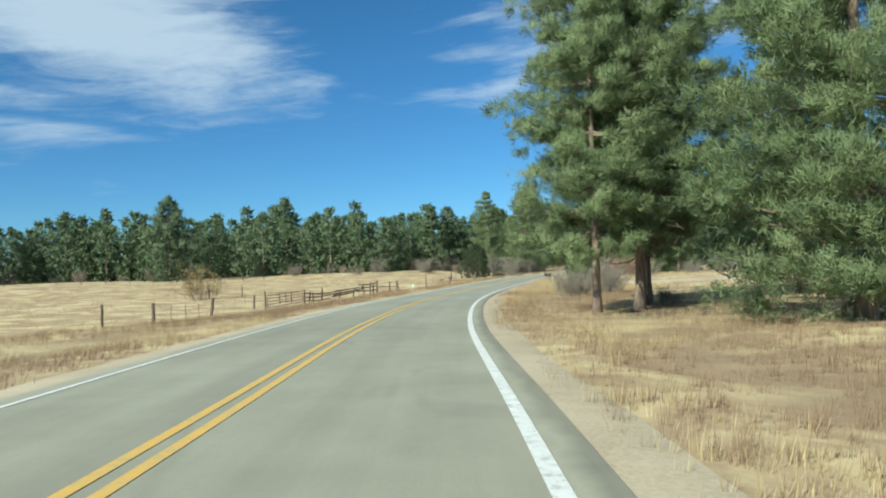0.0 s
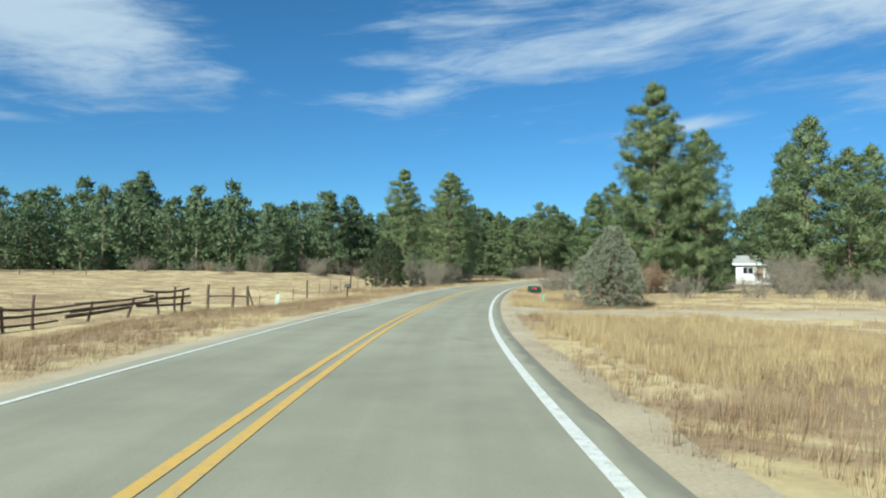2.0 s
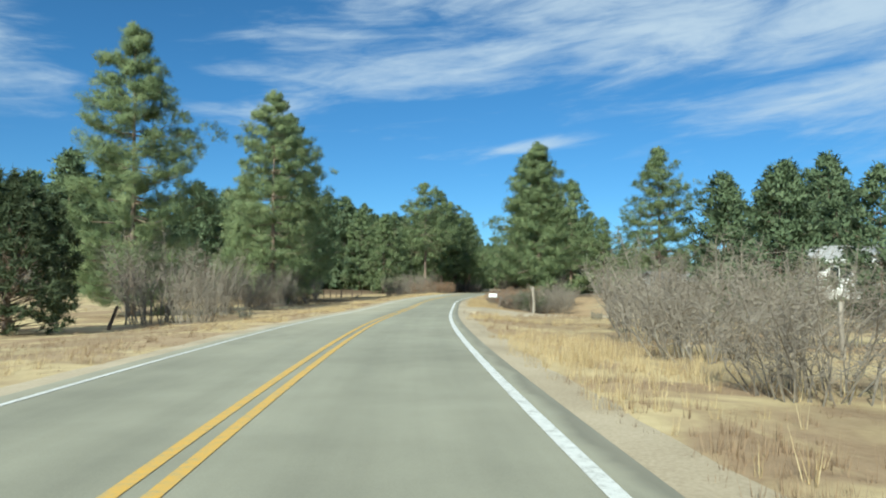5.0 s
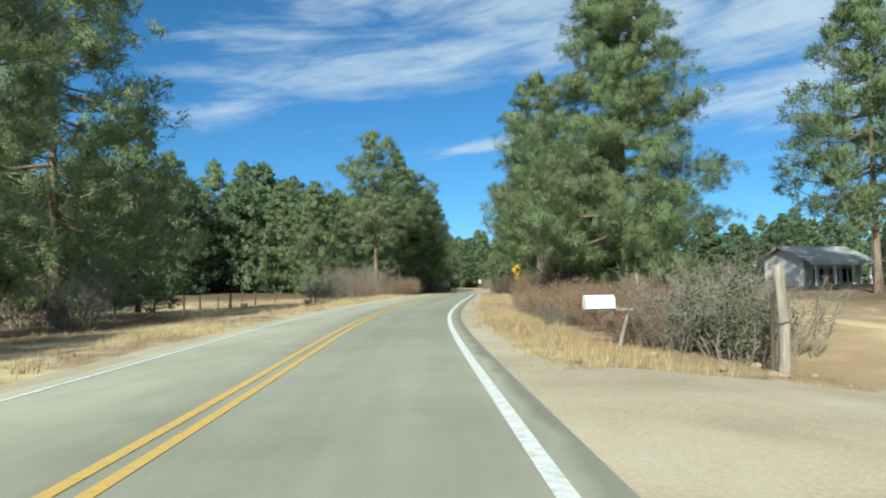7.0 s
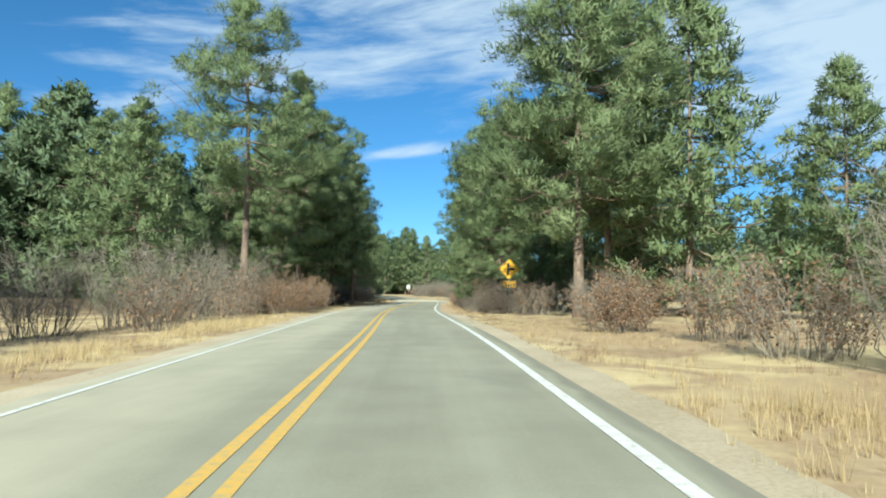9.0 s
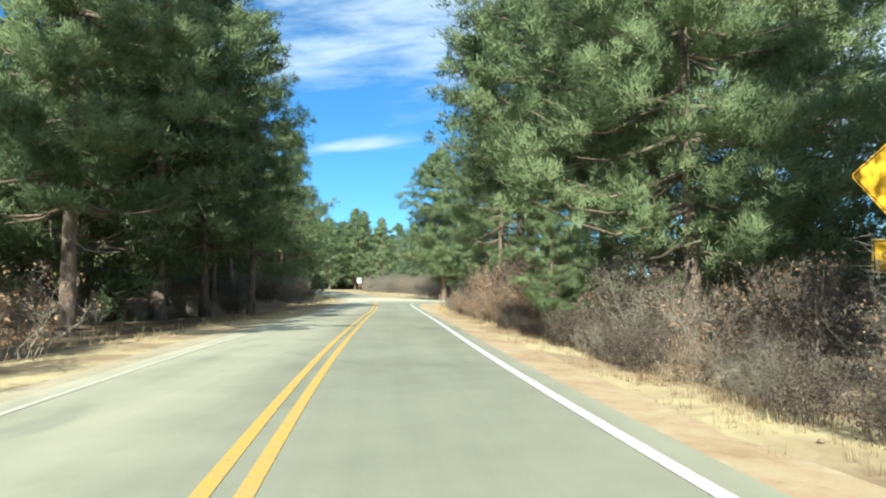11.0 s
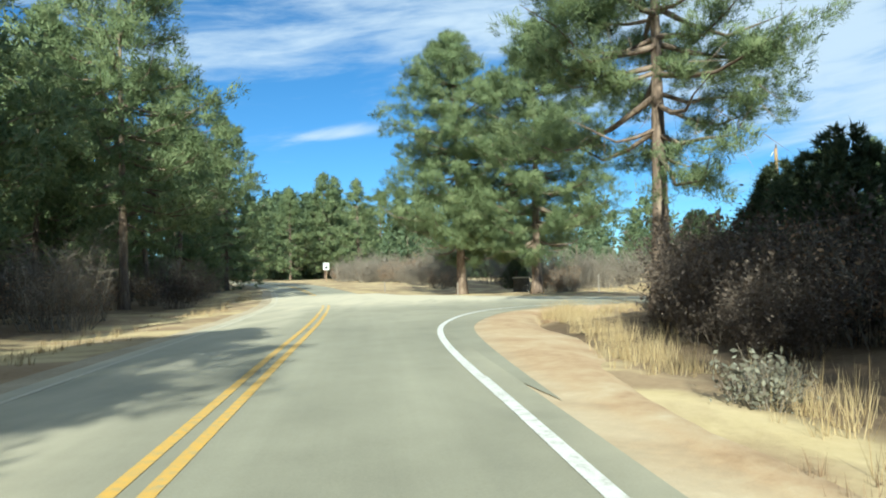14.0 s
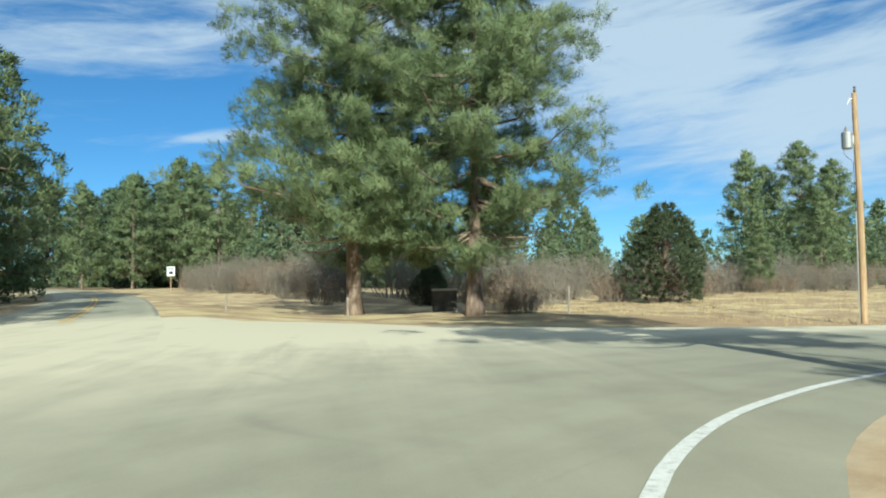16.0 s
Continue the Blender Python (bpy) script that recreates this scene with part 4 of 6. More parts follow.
def bush_meshes(seed, height, radius, stems, twigs, leaves, leaf, thick=0.02):
    """A thicket of stems that fork into twigs, with or without leaves."""
    rng = np.random.default_rng(seed)
    wood, tips = Geo(), []
    for i in range(stems):
        a, r = rng.uniform(0, 2 * math.pi), radius * 0.55 * math.sqrt(rng.random())
        base = np.array([r * math.cos(a), r * math.sin(a), -0.05])
        lean = np.array([math.cos(a), math.sin(a), 0]) * rng.uniform(0.1, 0.55) * radius + rng.normal(size=3) * 0.12 * radius
        hh = height * rng.uniform(0.55, 1.0) * (1 - 0.35 * (r / radius)**2)
        t = np.linspace(0, 1, 4)[:, None]
        pts = base + lean * t**1.2 + np.array([0, 0, hh]) * t
        pts[1:3] += rng.normal(0, 0.06 * height, (2, 3)) * (1, 1, 0.3)
        wood.tube(pts, np.linspace(thick, thick * 0.3, 4), 3, False)
        s = rng.uniform(0.25, 1.0, twigs)
        p = np.stack([np.interp(s, t[:, 0], pts[:, j]) for j in range(3)], 1)
        d = rng.normal(size=(twigs, 3)) * (1, 1, 0.6) + (0, 0, 0.55)
        d /= np.linalg.norm(d, axis=1)[:, None]
        ln = rng.uniform(0.12, 0.34, (twigs, 1)) * height * 0.75
        side = np.cross(d, rng.normal(size=d.shape))
        side *= thick * 0.3 / np.linalg.norm(side, axis=1)[:, None]
        wood.tris(np.stack([p - side, p + side, p + d * ln], 1).reshape(-1, 3))
        tips.append(p + d * ln * rng.uniform(0.35, 1.0, (twigs, 1)))
    tips = np.vstack(tips)
    out = [("woody_frame", wood.mesh("woody_frame"), M_TWIG)]
    if leaves:
        c = tips[rng.integers(0, len(tips), leaves)] + rng.normal(size=(leaves, 3)) * leaf * 1.4
        u = rng.normal(size=(leaves, 3))
        u /= np.linalg.norm(u, axis=1)[:, None]
        w = np.cross(u, rng.normal(size=(leaves, 3)))
        w /= np.linalg.norm(w, axis=1)[:, None]
        sz = leaf * rng.uniform(0.6, 1.3, (leaves, 1))
        q = np.stack([c - u * sz, c + w * sz * 0.55, c + u * sz, c - w * sz * 0.55], 1).reshape(-1, 3)
        g = Geo()
        g.v, g.n = [q], len(q)
        g.f = np.arange(len(q)).reshape(-1, 4).tolist()
        out.append(("foliage", g.mesh("foliage"), None))
    return out


def juniper_meshes(seed, height, radius, clumps, per, length, width, leaf_mat=None):
    """A dense evergreen with foliage down to the ground."""
    rng = np.random.default_rng(seed)
    wood, cs, outs = Geo(), [], []
    wood.tube([(0, 0, -0.2), (0.05, 0, height * 0.4), (0, 0.05, height * 0.9)], [0.13, 0.09, 0.02], 6)
    for i in range(clumps):
        f = rng.random()**0.8
        a = rng.uniform(0, 2 * math.pi)
        prof = radius * (0.35 + 0.95 * math.sin(math.pi * min(1, (f * 0.88 + 0.14)))**0.8) * (0.82 + 0.2 * math.sin(3 * a + seed + 4 * f))
        r = prof * (0.35 + 0.65 * rng.random()**0.35) * (1 - 0.35 * f)
        o = np.array([math.cos(a), math.sin(a), 0.7])
        cs.append((r * o[0], r * o[1], 0.1 + height * f * (0.93 + 0.1 * math.sin(5 * a))))
        outs.append(o)
        if i % 6 == 0:
            wood.tube([(0, 0, height * f * 0.5), np.array(cs[-1]) * 0.9], [0.03, 0.008], 3, False)
    crown = Geo().tris(needle_tufts(np.array(cs), np.array(outs), rng, per, length, width, 0.8))
    return (("trunk", wood.mesh("trunk"), M_BARK), ("crown", crown.mesh("crown"), leaf_mat or M_JUNIPER))


BUSHES = {
    "bare": (dict(seed=31, height=2.4, radius=1.9, stems=50, twigs=56, leaves=0, leaf=0.05), None, "leafless_shrub", "leafless grey scrub oak thicket", "shrub"),
    "bare_near": (dict(seed=40, height=2.3, radius=1.9, stems=90, twigs=110, leaves=0, leaf=0.05, thick=0.013), None, "leafless_shrub", "dense leafless grey thicket in dry grass", "shrub"),
    "bare_tall": (dict(seed=32, height=3.6, radius=2.0, stems=46, twigs=56, leaves=0, leaf=0.05, thick=0.022), None, "leafless_shrub", "tall leafless grey-brown scrub oak thicket", "shrub"),
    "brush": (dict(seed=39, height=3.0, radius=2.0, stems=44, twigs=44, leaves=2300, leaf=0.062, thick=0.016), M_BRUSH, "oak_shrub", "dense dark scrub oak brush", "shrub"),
    "oak": (dict(seed=33, height=2.8, radius=2.0, stems=44, twigs=40, leaves=9000, leaf=0.042), M_OAKLEAF, "oak_shrub", "scrub oak with dead brown leaves", "shrub"),
    "oak_thin": (dict(seed=34, height=2.6, radius=1.9, stems=50, twigs=38, leaves=1600, leaf=0.05), M_OAKLEAF, "oak_shrub", "half-bare scrub oak with a few dead leaves", "shrub"),
    "gold": (dict(seed=35, height=3.0, radius=2.2, stems=30, twigs=40, leaves=1500, leaf=0.07), M_GOLDLEAF, "yellow_shrub", "small yellowing tree in the field", "shrub"),
    "sage": (dict(seed=37, height=0.8, radius=0.6, stems=36, twigs=16, leaves=500, leaf=0.045, thick=0.01), M_SAGE, "sagebrush", "low grey sagebrush clump in dry grass", "shrub"),
    "green": (dict(seed=38, height=1.8, radius=1.2, stems=30, twigs=30, leaves=2200, leaf=0.04), M_JUNIPER, "green_shrub", "low dark green shrub", "shrub"),
}


def bush(kind, x, y, scale=1.0, turn=0, group="roadside scrub", label=""):
    args, leaf_mat, name, text, cat = BUSHES[kind]

    def build():
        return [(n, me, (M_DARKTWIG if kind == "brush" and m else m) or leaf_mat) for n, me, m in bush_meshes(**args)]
    return stand("bush " + kind, build, name, label or text, cat, x, y, turn, scale, group)


def juniper(x, y, scale=1.0, turn=0, label="dense dark green juniper in the grass"):
    return stand("juniper", lambda: juniper_meshes(41, 5.6, 2.6, 1000, 26, 0.3, 0.06), "juniper", label, "juniper", x, y, turn, scale, "junipers")


def trees():
    rnd = random.Random(7)
    turn = lambda: rnd.uniform(0, 360)
    # beside the road at the start
    for kind, x, y, h in (("near_raised", 5.2, 22.9, 13.5), ("near_raised", 7.9, 26.6, 16.5), ("near_tall", 7.0, 24.4, 14.0), ("bulky", 9.8, 16.0, 14.5), ("mid_full", 15.5, 30.0, 13.0), ("mid_full", 16.0, 12.0, 16.0),
                          ("near_full", 28.6, 97.0, 19.0), ("full", 32.6, 96.4, 14.8), ("mid_tall", 30.5, 101.5, 16.0), ("full", 35.0, 103.5, 13.0), ("mid_tall", 60.7, 125.0, 19.5), ("mid_tall", 58.0, 117.0, 21.5), ("mid_full", 64.5, 118.0, 18.0), ("mid_full", 70.0, 121.0, 19.0),
                          ("near_full", 9.2, 137.4, 16.6), ("near_full", 19.2, 160.2, 19.6), ("wide", 22.0, 172.0, 20.5), ("mid_tall", 17.5, 178.0, 14.0), ("mid_full", 25.5, 186.0, 13.5),
                          # pines at x 51.2 and 70.2 are added to shade the left lane
                          ("open", 51.2, 214.2, 20.0), ("near_tall", 60.0, 230.4, 21.0), ("stout", 64.3, 238.1, 20.0), ("tall", 70.2, 243.2, 17.0), ("stout", 68.7, 260.0, 19.0), ("near_tall", 69.7, 218.3, 4.6), ("mid_full", 46.0, 224.0, 15.0),
                          ("raised", 64.4, 198.2, 23.5), ("raised", 68.4, 200.4, 20.0), ("mid_full", 71.0, 197.0, 19.0), ("mid_tall", 84.0, 207.0, 11.0),
                          ("wide", 82.0, 218.6, 17.0), ("full", 85.0, 213.5, 16.0), ("mid_full", 88.5, 222.0, 16.0), ("near_wide", 73.6, 217.0, 17.0), ("stout", 78.8, 222.5, 19.0), ("stout", 80.8, 227.0, 18.0), ("stout", 83.2, 235.0, 20.5), ("stout", 84.6, 237.4, 19.5), ("stout", 92.2, 237.5, 20.0), ("stout", 89.0, 236.4, 19.0), ("mid_tall", 96.0, 238.0, 18.0), ("mid_full", 112.0, 243.5, 12.0), ("mid_full", 118.5, 248.0, 13.0), ("mid_full", 125.0, 252.0, 13.0), ("open", 101.0, 246.0, 17.0),
                          ("giant", 104.0, 264.0, 20.5), ("full", 97.2, 248.0, 6.5), ("full", 102.4, 252.8, 5.8), ("full", 107.5, 256.0, 7.0), ("tall", 67.2, 241.2, 18.0), ("tall", 65.8, 247.5, 15.0), ("mid_raised", 62.0, 243.0, 16.0), ("raised", 72.4, 258.5, 17.0), ("mid_raised", 73.6, 265.5, 19.0), ("mid_raised", 68.0, 269.0, 18.0), ("mid_raised", 85.5, 296.0, 19.0), ("mid_raised", 79.0, 286.0, 18.0), ("mid_raised", 94.0, 305.0, 18.0), ("mid_full", 99.5, 318.0, 17.0), ("full", 102.5, 327.5, 16.0), ("broad", 119.8, 298.5, 24.5), ("broad", 122.4, 291.2, 23.5), ("bulky", 46.3, 160.0, 16.2), ("mid_tall", 72.3, 189.0, 12.0), ("raised", 59.0, 157.0, 16.0),
                          ("wide", 54.0, 232.0, 14.0), ("mid_full", 60.0, 238.5, 18.0), ("tall", 62.0, 247.0, 15.0), ("mid_raised", 68.0, 254.0, 15.0), ("tall", 69.8, 262.0, 20.0), ("mid_tall", 64.5, 261.0, 20.0), ("open", 77.5, 270.5, 20.0), ("mid_raised", 80.5, 279.0, 19.0), ("raised", 89.2, 289.0, 22.5),
                          ("mid_tall", 87.0, 300.0, 19.0), ("open", 97.6, 311.0, 19.0), ("mid_full", 106.4, 324.5, 19.5), ("mid_full", 110.5, 341.0, 17.0), ("mid_full", 92.0, 318.0, 18.0), ("mid_tall", 84.0, 305.0, 19.0)):
        pine(kind, x, y, h, turn())
    # the woods farther off
    marks = [(-63, 163, 19.5), (-46, 208, 22.5), (-50, 213, 21), (-14, 183, 13.5), (-6.6, 243, 18), (-45, 255, 22), (29.2, 241, 20.5), (36.6, 256, 22), (41, 255, 22), (49.4, 255, 20), (45, 240, 17),
             (147.7, 386, 23), (152.4, 391, 23), (141, 358, 18), (138, 382, 18.5), (131, 384, 17), (158, 380, 19), (237, 313, 27), (228, 320, 25), (231, 306, 22), (243, 322, 24), (205, 300, 14), (178, 298, 9), (190, 330, 13), (200, 345, 14)]
    kinds = ("far_spire", "far_round", "far_bushy", "far_gaunt")
    spots = [(x, y, h) for x, y, h in marks]
    blocks = [((-150, 150), (-105, 200), 40, 12, 18), ((-115, 182), (-20, 225), 80, 13, 19), ((-25, 188), (16, 262), 42, 12, 19), ((8, 234), (50, 290), 32, 15, 21),
              ((-190, 90), (-140, 160), 22, 11, 16), ((50, 262), (84, 330), 26, 16, 21), ((80, 330), (108, 400), 20, 15, 20), ((126, 392), (185, 440), 26, 16, 22),
              ((80, 95), (130, 172), 36, 13, 19), ((84, 180), (120, 228), 22, 7, 10), ((36, 112), (58, 124), 5, 7, 10), ((160, 330), (230, 400), 22, 13, 20), ((46, 40), (100, 85), 16, 11, 16), ((64, 148), (84, 162), 5, 12, 16), ((245, 250), (300, 330), 18, 16, 24), ((100, 405), (126, 450), 12, 15, 20)]
    for (x0, y0), (x1, y1), n, h0, h1 in blocks:
        tries = 0
        while n > 0 and tries < 2000:
            tries += 1
            x, y = rnd.uniform(x0, x1), rnd.uniform(y0, y1)
            if any((x - a)**2 + (y - b)**2 < 14 for a, b, _ in spots):
                continue
            if road_field([(x, y)])[0][0] < 17:
                continue
            spots.append((x, y, rnd.uniform(h0, h1)))
            n -= 1
    spots.sort(key=lambda s: (s not in marks, road_field([s[:2]])[0][0]))
    fine = {(x, y) for x, y, _ in marks if x > 120 or (25 < x < 60)}
    for x, y, h in spots[:165]:
        pine(rnd.choice(("mid_tall", "mid_full")) if (x, y) in fine else rnd.choice(kinds), x, y, h, turn(), "dark green pine standing among others in the woods", "pines of the woods")
    for (x0, y0), (x1, y1), n in (((-150, 205), (20, 275), 70), ((10, 262), (60, 300), 26), ((50, 285), (100, 345), 40), ((95, 360), (135, 440), 40), ((130, 330), (250, 400), 60), ((95, 130), (150, 240), 50), ((160, 290), (330, 340), 50)):
        for i in range(n):
            x, y, h = rnd.uniform(x0, x1), rnd.uniform(y0, y1), rnd.uniform(5, 10)
            if road_field([(x, y)])[0][0] > 22:
                spots.append((x, y, h))
    # the trees behind them, which nobody could count
    trunk, crown = Geo(), Geo()
    shapes = [pine_meshes(**{**PINES[k], "limbs": 40, "seed": 60 + i, "width": 0.6, "length": 0.95, "per": 8, "fan": 4, "pads": 3.4, "sides": 4}) for i, k in enumerate(("far_spire", "far_bushy"))]
    packed, tones, hue = [], [], []
    for t, c in shapes:
        tones.append(np.empty(len(c.vertices), np.float32))
        c.attributes["tone"].data.foreach_get("value", tones[-1])
        for me in (t, c):
            co = np.empty(len(me.vertices) * 3)
            me.vertices.foreach_get("co", co)
            packed.append((co.reshape(-1, 3), [tuple(p.vertices) for p in me.polygons]))
            bpy.data.meshes.remove(me)
    for i, (x, y, h) in enumerate(spots[165:]):
        a, s = rnd.uniform(0, 6.28), h / 18
        rot = np.array([[math.cos(a), -math.sin(a), 0], [math.sin(a), math.cos(a), 0], [0, 0, 1]]) * s
        for g, (co, f) in zip((trunk, crown), packed[2 * (i % 2):2 * (i % 2) + 2]):
            g.add(co @ rot.T + (x, y, gz(x, y)), f)
        hue.append(tones[i % 2])
    tagged(part("distant_trunks", trunk, M_BARK, None), "pine trunks deep in the far woods", "trees", kind="stuff")
    crowns = part("distant_crowns", crown, M_NEEDLE_FAR, None)
    set_tone(crowns.data, np.concatenate(hue))
    tagged(crowns, "dark green pine crowns of the far woods", "trees", kind="stuff")


def shrubs():
    rnd = random.Random(9)
    turn = lambda: rnd.uniform(0, 360)
    bush("gold", -26.5, 77.5, 1.25, 40)
    stand("silvery", lambda: juniper_meshes(36, 4.0, 1.85, 1500, 44, 0.2, 0.02, M_SILVER), "silvery_bush", "large silvery green bush beside the gravel drive", "shrub", 14.6, 71.7, 10, 1.0, "roadside scrub")
    juniper(6.0, 124.2, 1.05)
    for x, y, sc in ((45.8, 164.6, 0.5), (47.6, 163.0, 0.5)):
        juniper(x, y, sc, turn(), "low dark juniper on the bare bank")
    for x, y, sc in ((101.6, 257.6, 0.8), (98.6, 254.4, 0.8), (104.4, 258.0, 0.75)):
        juniper(x, y, sc, turn(), "dark juniper crowding the bend")
    for x, y, sc in ((44.2, 161.8, 0.75), (46.6, 162.4, 0.85), (45.0, 164.2, 0.8), (48.2, 160.6, 0.85), (47.4, 166.0, 0.85), (46.8, 158.2, 0.7)):
        bush("brush", x, y, sc, turn())
    juniper(152.0, 296.0, 1.5, 50, "round green evergreen beyond the field")
    juniper(132.0, 305.0, 0.6, 70, "small green evergreen among the scrub")
    for x, y, sc in ((46.5, 103.5, 1.25), (50.0, 107.5, 1.25), (43.5, 100.0, 1.1), (53.0, 112.0, 1.2)):
        bush("bare_tall", x, y, sc, turn())
    bush("bare_near", 7.7, 40.6, 0.72, 0)
    bush("bare_near", 9.9, 42.2, 0.8, 80)
    bush("green", 8.4, 25.6, 0.45, 10)
    for x, y, sc in ((38.2, 145.4, 1.05), (38.9, 146.6, 1.15), (37.9, 146.9, 0.8)):
        bush("green", x, y, sc, turn(), label="dense olive shrub beside the log gate post")
    for x, y, s in ((10.6, 131.3, 1.25), (13.5, 136.0, 1.1), (12.5, 128.5, 0.8), (16.5, 143.0, 0.9), (17.0, 152.0, 0.8), (14, 147, 1.0)):
        bush("bare_tall", x, y, s, turn())
    for x, y, s in ((20.5, 101.5, 0.8), (22.5, 106, 1.0), (24.5, 110, 1.1), (27.0, 114, 1.1), (29.0, 118, 1.0), (26.0, 106.5, 0.9), (31.0, 112.0, 1.1), (33, 121, 1.1), (37, 128, 1.2), (21.5, 86, 0.7), (25, 84, 0.8), (30, 83.5, 0.8), (34, 84, 0.9), (39, 86, 1.0), (44, 88, 1.0), (36, 79, 0.8), (49, 93, 1.0),
                    (36.8, 146.5, 0.7), (39.6, 146.8, 0.85), (41.8, 147.6, 0.9), (43.0, 150.5, 1.0), (40.4, 149.6, 0.8), (45.0, 153.0, 1.0)):
        bush("bare", x, y, s, turn())
    for x, y, s in ((23.5, 90.5, 0.9), (26.0, 92.0, 0.9), (20.5, 88.5, 0.65), (38.9, 152.6, 0.5), (40.4, 150.8, 0.55), (38.4, 149.8, 0.42), (41.8, 153.4, 0.6), (39.9, 156.4, 0.45), (41.6, 157.2, 0.5), (41.2, 155.2, 0.55), (42.8, 158.4, 0.5), (43.4, 155.6, 0.6), (57.0, 187.5, 0.8), (78.6, 228.6, 0.9), (80.2, 231.6, 1.0), (82.0, 234.6, 1.05), (83.8, 237.8, 1.0), (85.8, 241.0, 1.0), (87.6, 244.0, 0.95), (82.4, 230.6, 1.1), (86.8, 237.0, 1.1)):
        bush("oak", x, y, s, turn())
    for x, y, s in ((48.6, 167.0, 0.95), (50.4, 169.4, 1.05), (51.6, 172.2, 1.0), (53.0, 175.6, 0.9), (50.9, 166.0, 1.1), (53.4, 170.6, 1.1)):
        bush("bare_tall", x, y, s, turn(), label="tall dark leafless thicket on the bare bank")
    for x, y, s in ((54.0, 179.0, 0.9), (56.6, 183.0, 0.9), (59.5, 190.5, 0.9), (62.0, 193.5, 0.9), (65.5, 203.5, 0.8), (73.0, 213.5, 0.9), (75.5, 217.5, 0.8), (77.5, 223.5, 0.8), (70.8, 207.6, 0.8),
                    (94.6, 251.8, 1.0), (97.2, 254.6, 1.0), (99.6, 256.4, 1.0), (95.5, 247.5, 1.1), (101.5, 258.5, 0.9), (97.0, 250.0, 1.1), (105.5, 261.0, 0.9), (108.0, 262.5, 0.8), (127.0, 293.5, 1.0), (124.8, 290.0, 0.9), (126.0, 291.0, 0.9), (91.5, 240.0, 1.1)):
        bush("oak_thin" if rnd.random() < 0.6 else "bare", x, y, s, turn())
    bank = stretch_of(MAIN_LINE, 149, 168)
    for i in range(0, len(bank), 2):
        p = beside(bank, rnd.uniform(6.2, 7.2))[i]
        bush(("oak", "oak_thin", "oak", "bare")[i // 2 % 4], p[0], p[1], rnd.uniform(0.32, 0.5), turn(), label="scrub oak with dead russet leaves on the bank")
    # close along the dirt shoulder: bare twigs first, then leafy oaks, then dark brush
    for y0, y1, step, o0, o1, s0, s1, kinds in ((206, 227, 1, 5.0, 5.7, 0.18, 0.36, ("brush", "bare", "brush", "oak_thin", "brush")), (207, 228, 2, 6.4, 8.4, 0.5, 0.8, ("bare", "brush", "oak_thin")),
                                                (227, 241, 1, 5.2, 5.9, 0.38, 0.68, ("oak", "brush", "oak", "oak_thin", "brush", "oak", "bare")), (228, 243, 2, 7.0, 7.8, 0.75, 1.0, ("oak", "brush", "oak")),
                                                (241, 247, 1, 5.4, 6.3, 0.3, 0.5, ("brush", "brush", "oak_thin", "brush"))):
        edge = stretch_of(MAIN_LINE, y0, y1)
        for i in range(0, len(edge), step):
            p = beside(edge, rnd.uniform(o0, o1))[i]
            bush(kinds[(i // step) % len(kinds)], p[0], p[1], rnd.uniform(s0, s1), turn())
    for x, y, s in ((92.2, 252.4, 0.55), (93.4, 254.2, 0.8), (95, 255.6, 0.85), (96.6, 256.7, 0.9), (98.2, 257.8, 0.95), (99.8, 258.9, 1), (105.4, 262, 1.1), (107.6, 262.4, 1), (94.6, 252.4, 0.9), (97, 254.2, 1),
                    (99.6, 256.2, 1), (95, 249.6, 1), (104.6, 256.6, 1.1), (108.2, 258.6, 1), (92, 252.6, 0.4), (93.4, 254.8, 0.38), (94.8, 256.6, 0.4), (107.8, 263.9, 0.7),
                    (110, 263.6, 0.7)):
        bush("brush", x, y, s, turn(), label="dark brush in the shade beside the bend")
    low = beside(stretch_of(MAIN_LINE, 238, 246), 5.4)
    for i, p in enumerate(low):
        bush(("brush", "bare", "brush")[i % 3], p[0] + rnd.uniform(-0.3, 0.5), p[1] + rnd.uniform(-0.4, 0.4), rnd.uniform(0.24, 0.4), turn())
    # left of the road before the junction
    for x, y, sc in ((52.2, 207.5, 0.8), (53.4, 210.4, 0.85), (54.8, 213.4, 0.8), (56.4, 216.6, 0.75), (50.4, 209.4, 1.0), (58.0, 219.8, 0.7)):
        bush("oak" if rnd.random() < 0.5 else "oak_thin", x, y, sc, turn(), label="brown scrub oak under the roadside pines")
    west = beside(stretch_of(MAIN_LINE, 203, 262), -1.0)
    for i in range(30):
        p = west[rnd.randrange(len(west))] + np.array((-0.87, 0.5)) * rnd.uniform(6.5, 12.0)
        bush(rnd.choice(("bare", "oak_thin", "bare", "brush")), p[0], p[1], rnd.uniform(0.35, 0.7), turn())
    west = beside(stretch_of(MAIN_LINE, 262, 345), -1.0)
    for i in range(40):
        p = west[rnd.randrange(len(west))] + np.array((-0.93, 0.36)) * rnd.uniform(7.0, 18.0)
        bush(rnd.choice(("bare_tall", "oak_thin", "bare_tall", "brush")), p[0], p[1], rnd.uniform(0.6, 1.0), turn())
    for x, y, s in ((40.5, 196.5, 0.9), (43.5, 200.0, 1.0), (46.0, 203.5, 1.1), (48.5, 208.0, 1.1), (44.0, 195.0, 0.8), (50.5, 212.0, 1.1), (20.5, 160.0, 1.0), (23.5, 166.0, 0.8), (21.5, 169.0, 1.0), (19.0, 155.0, 0.9), (47.5, 199.5, 0.6)):
        bush("bare_tall" if rnd.random() < 0.5 else "oak_thin", x, y, s, turn())
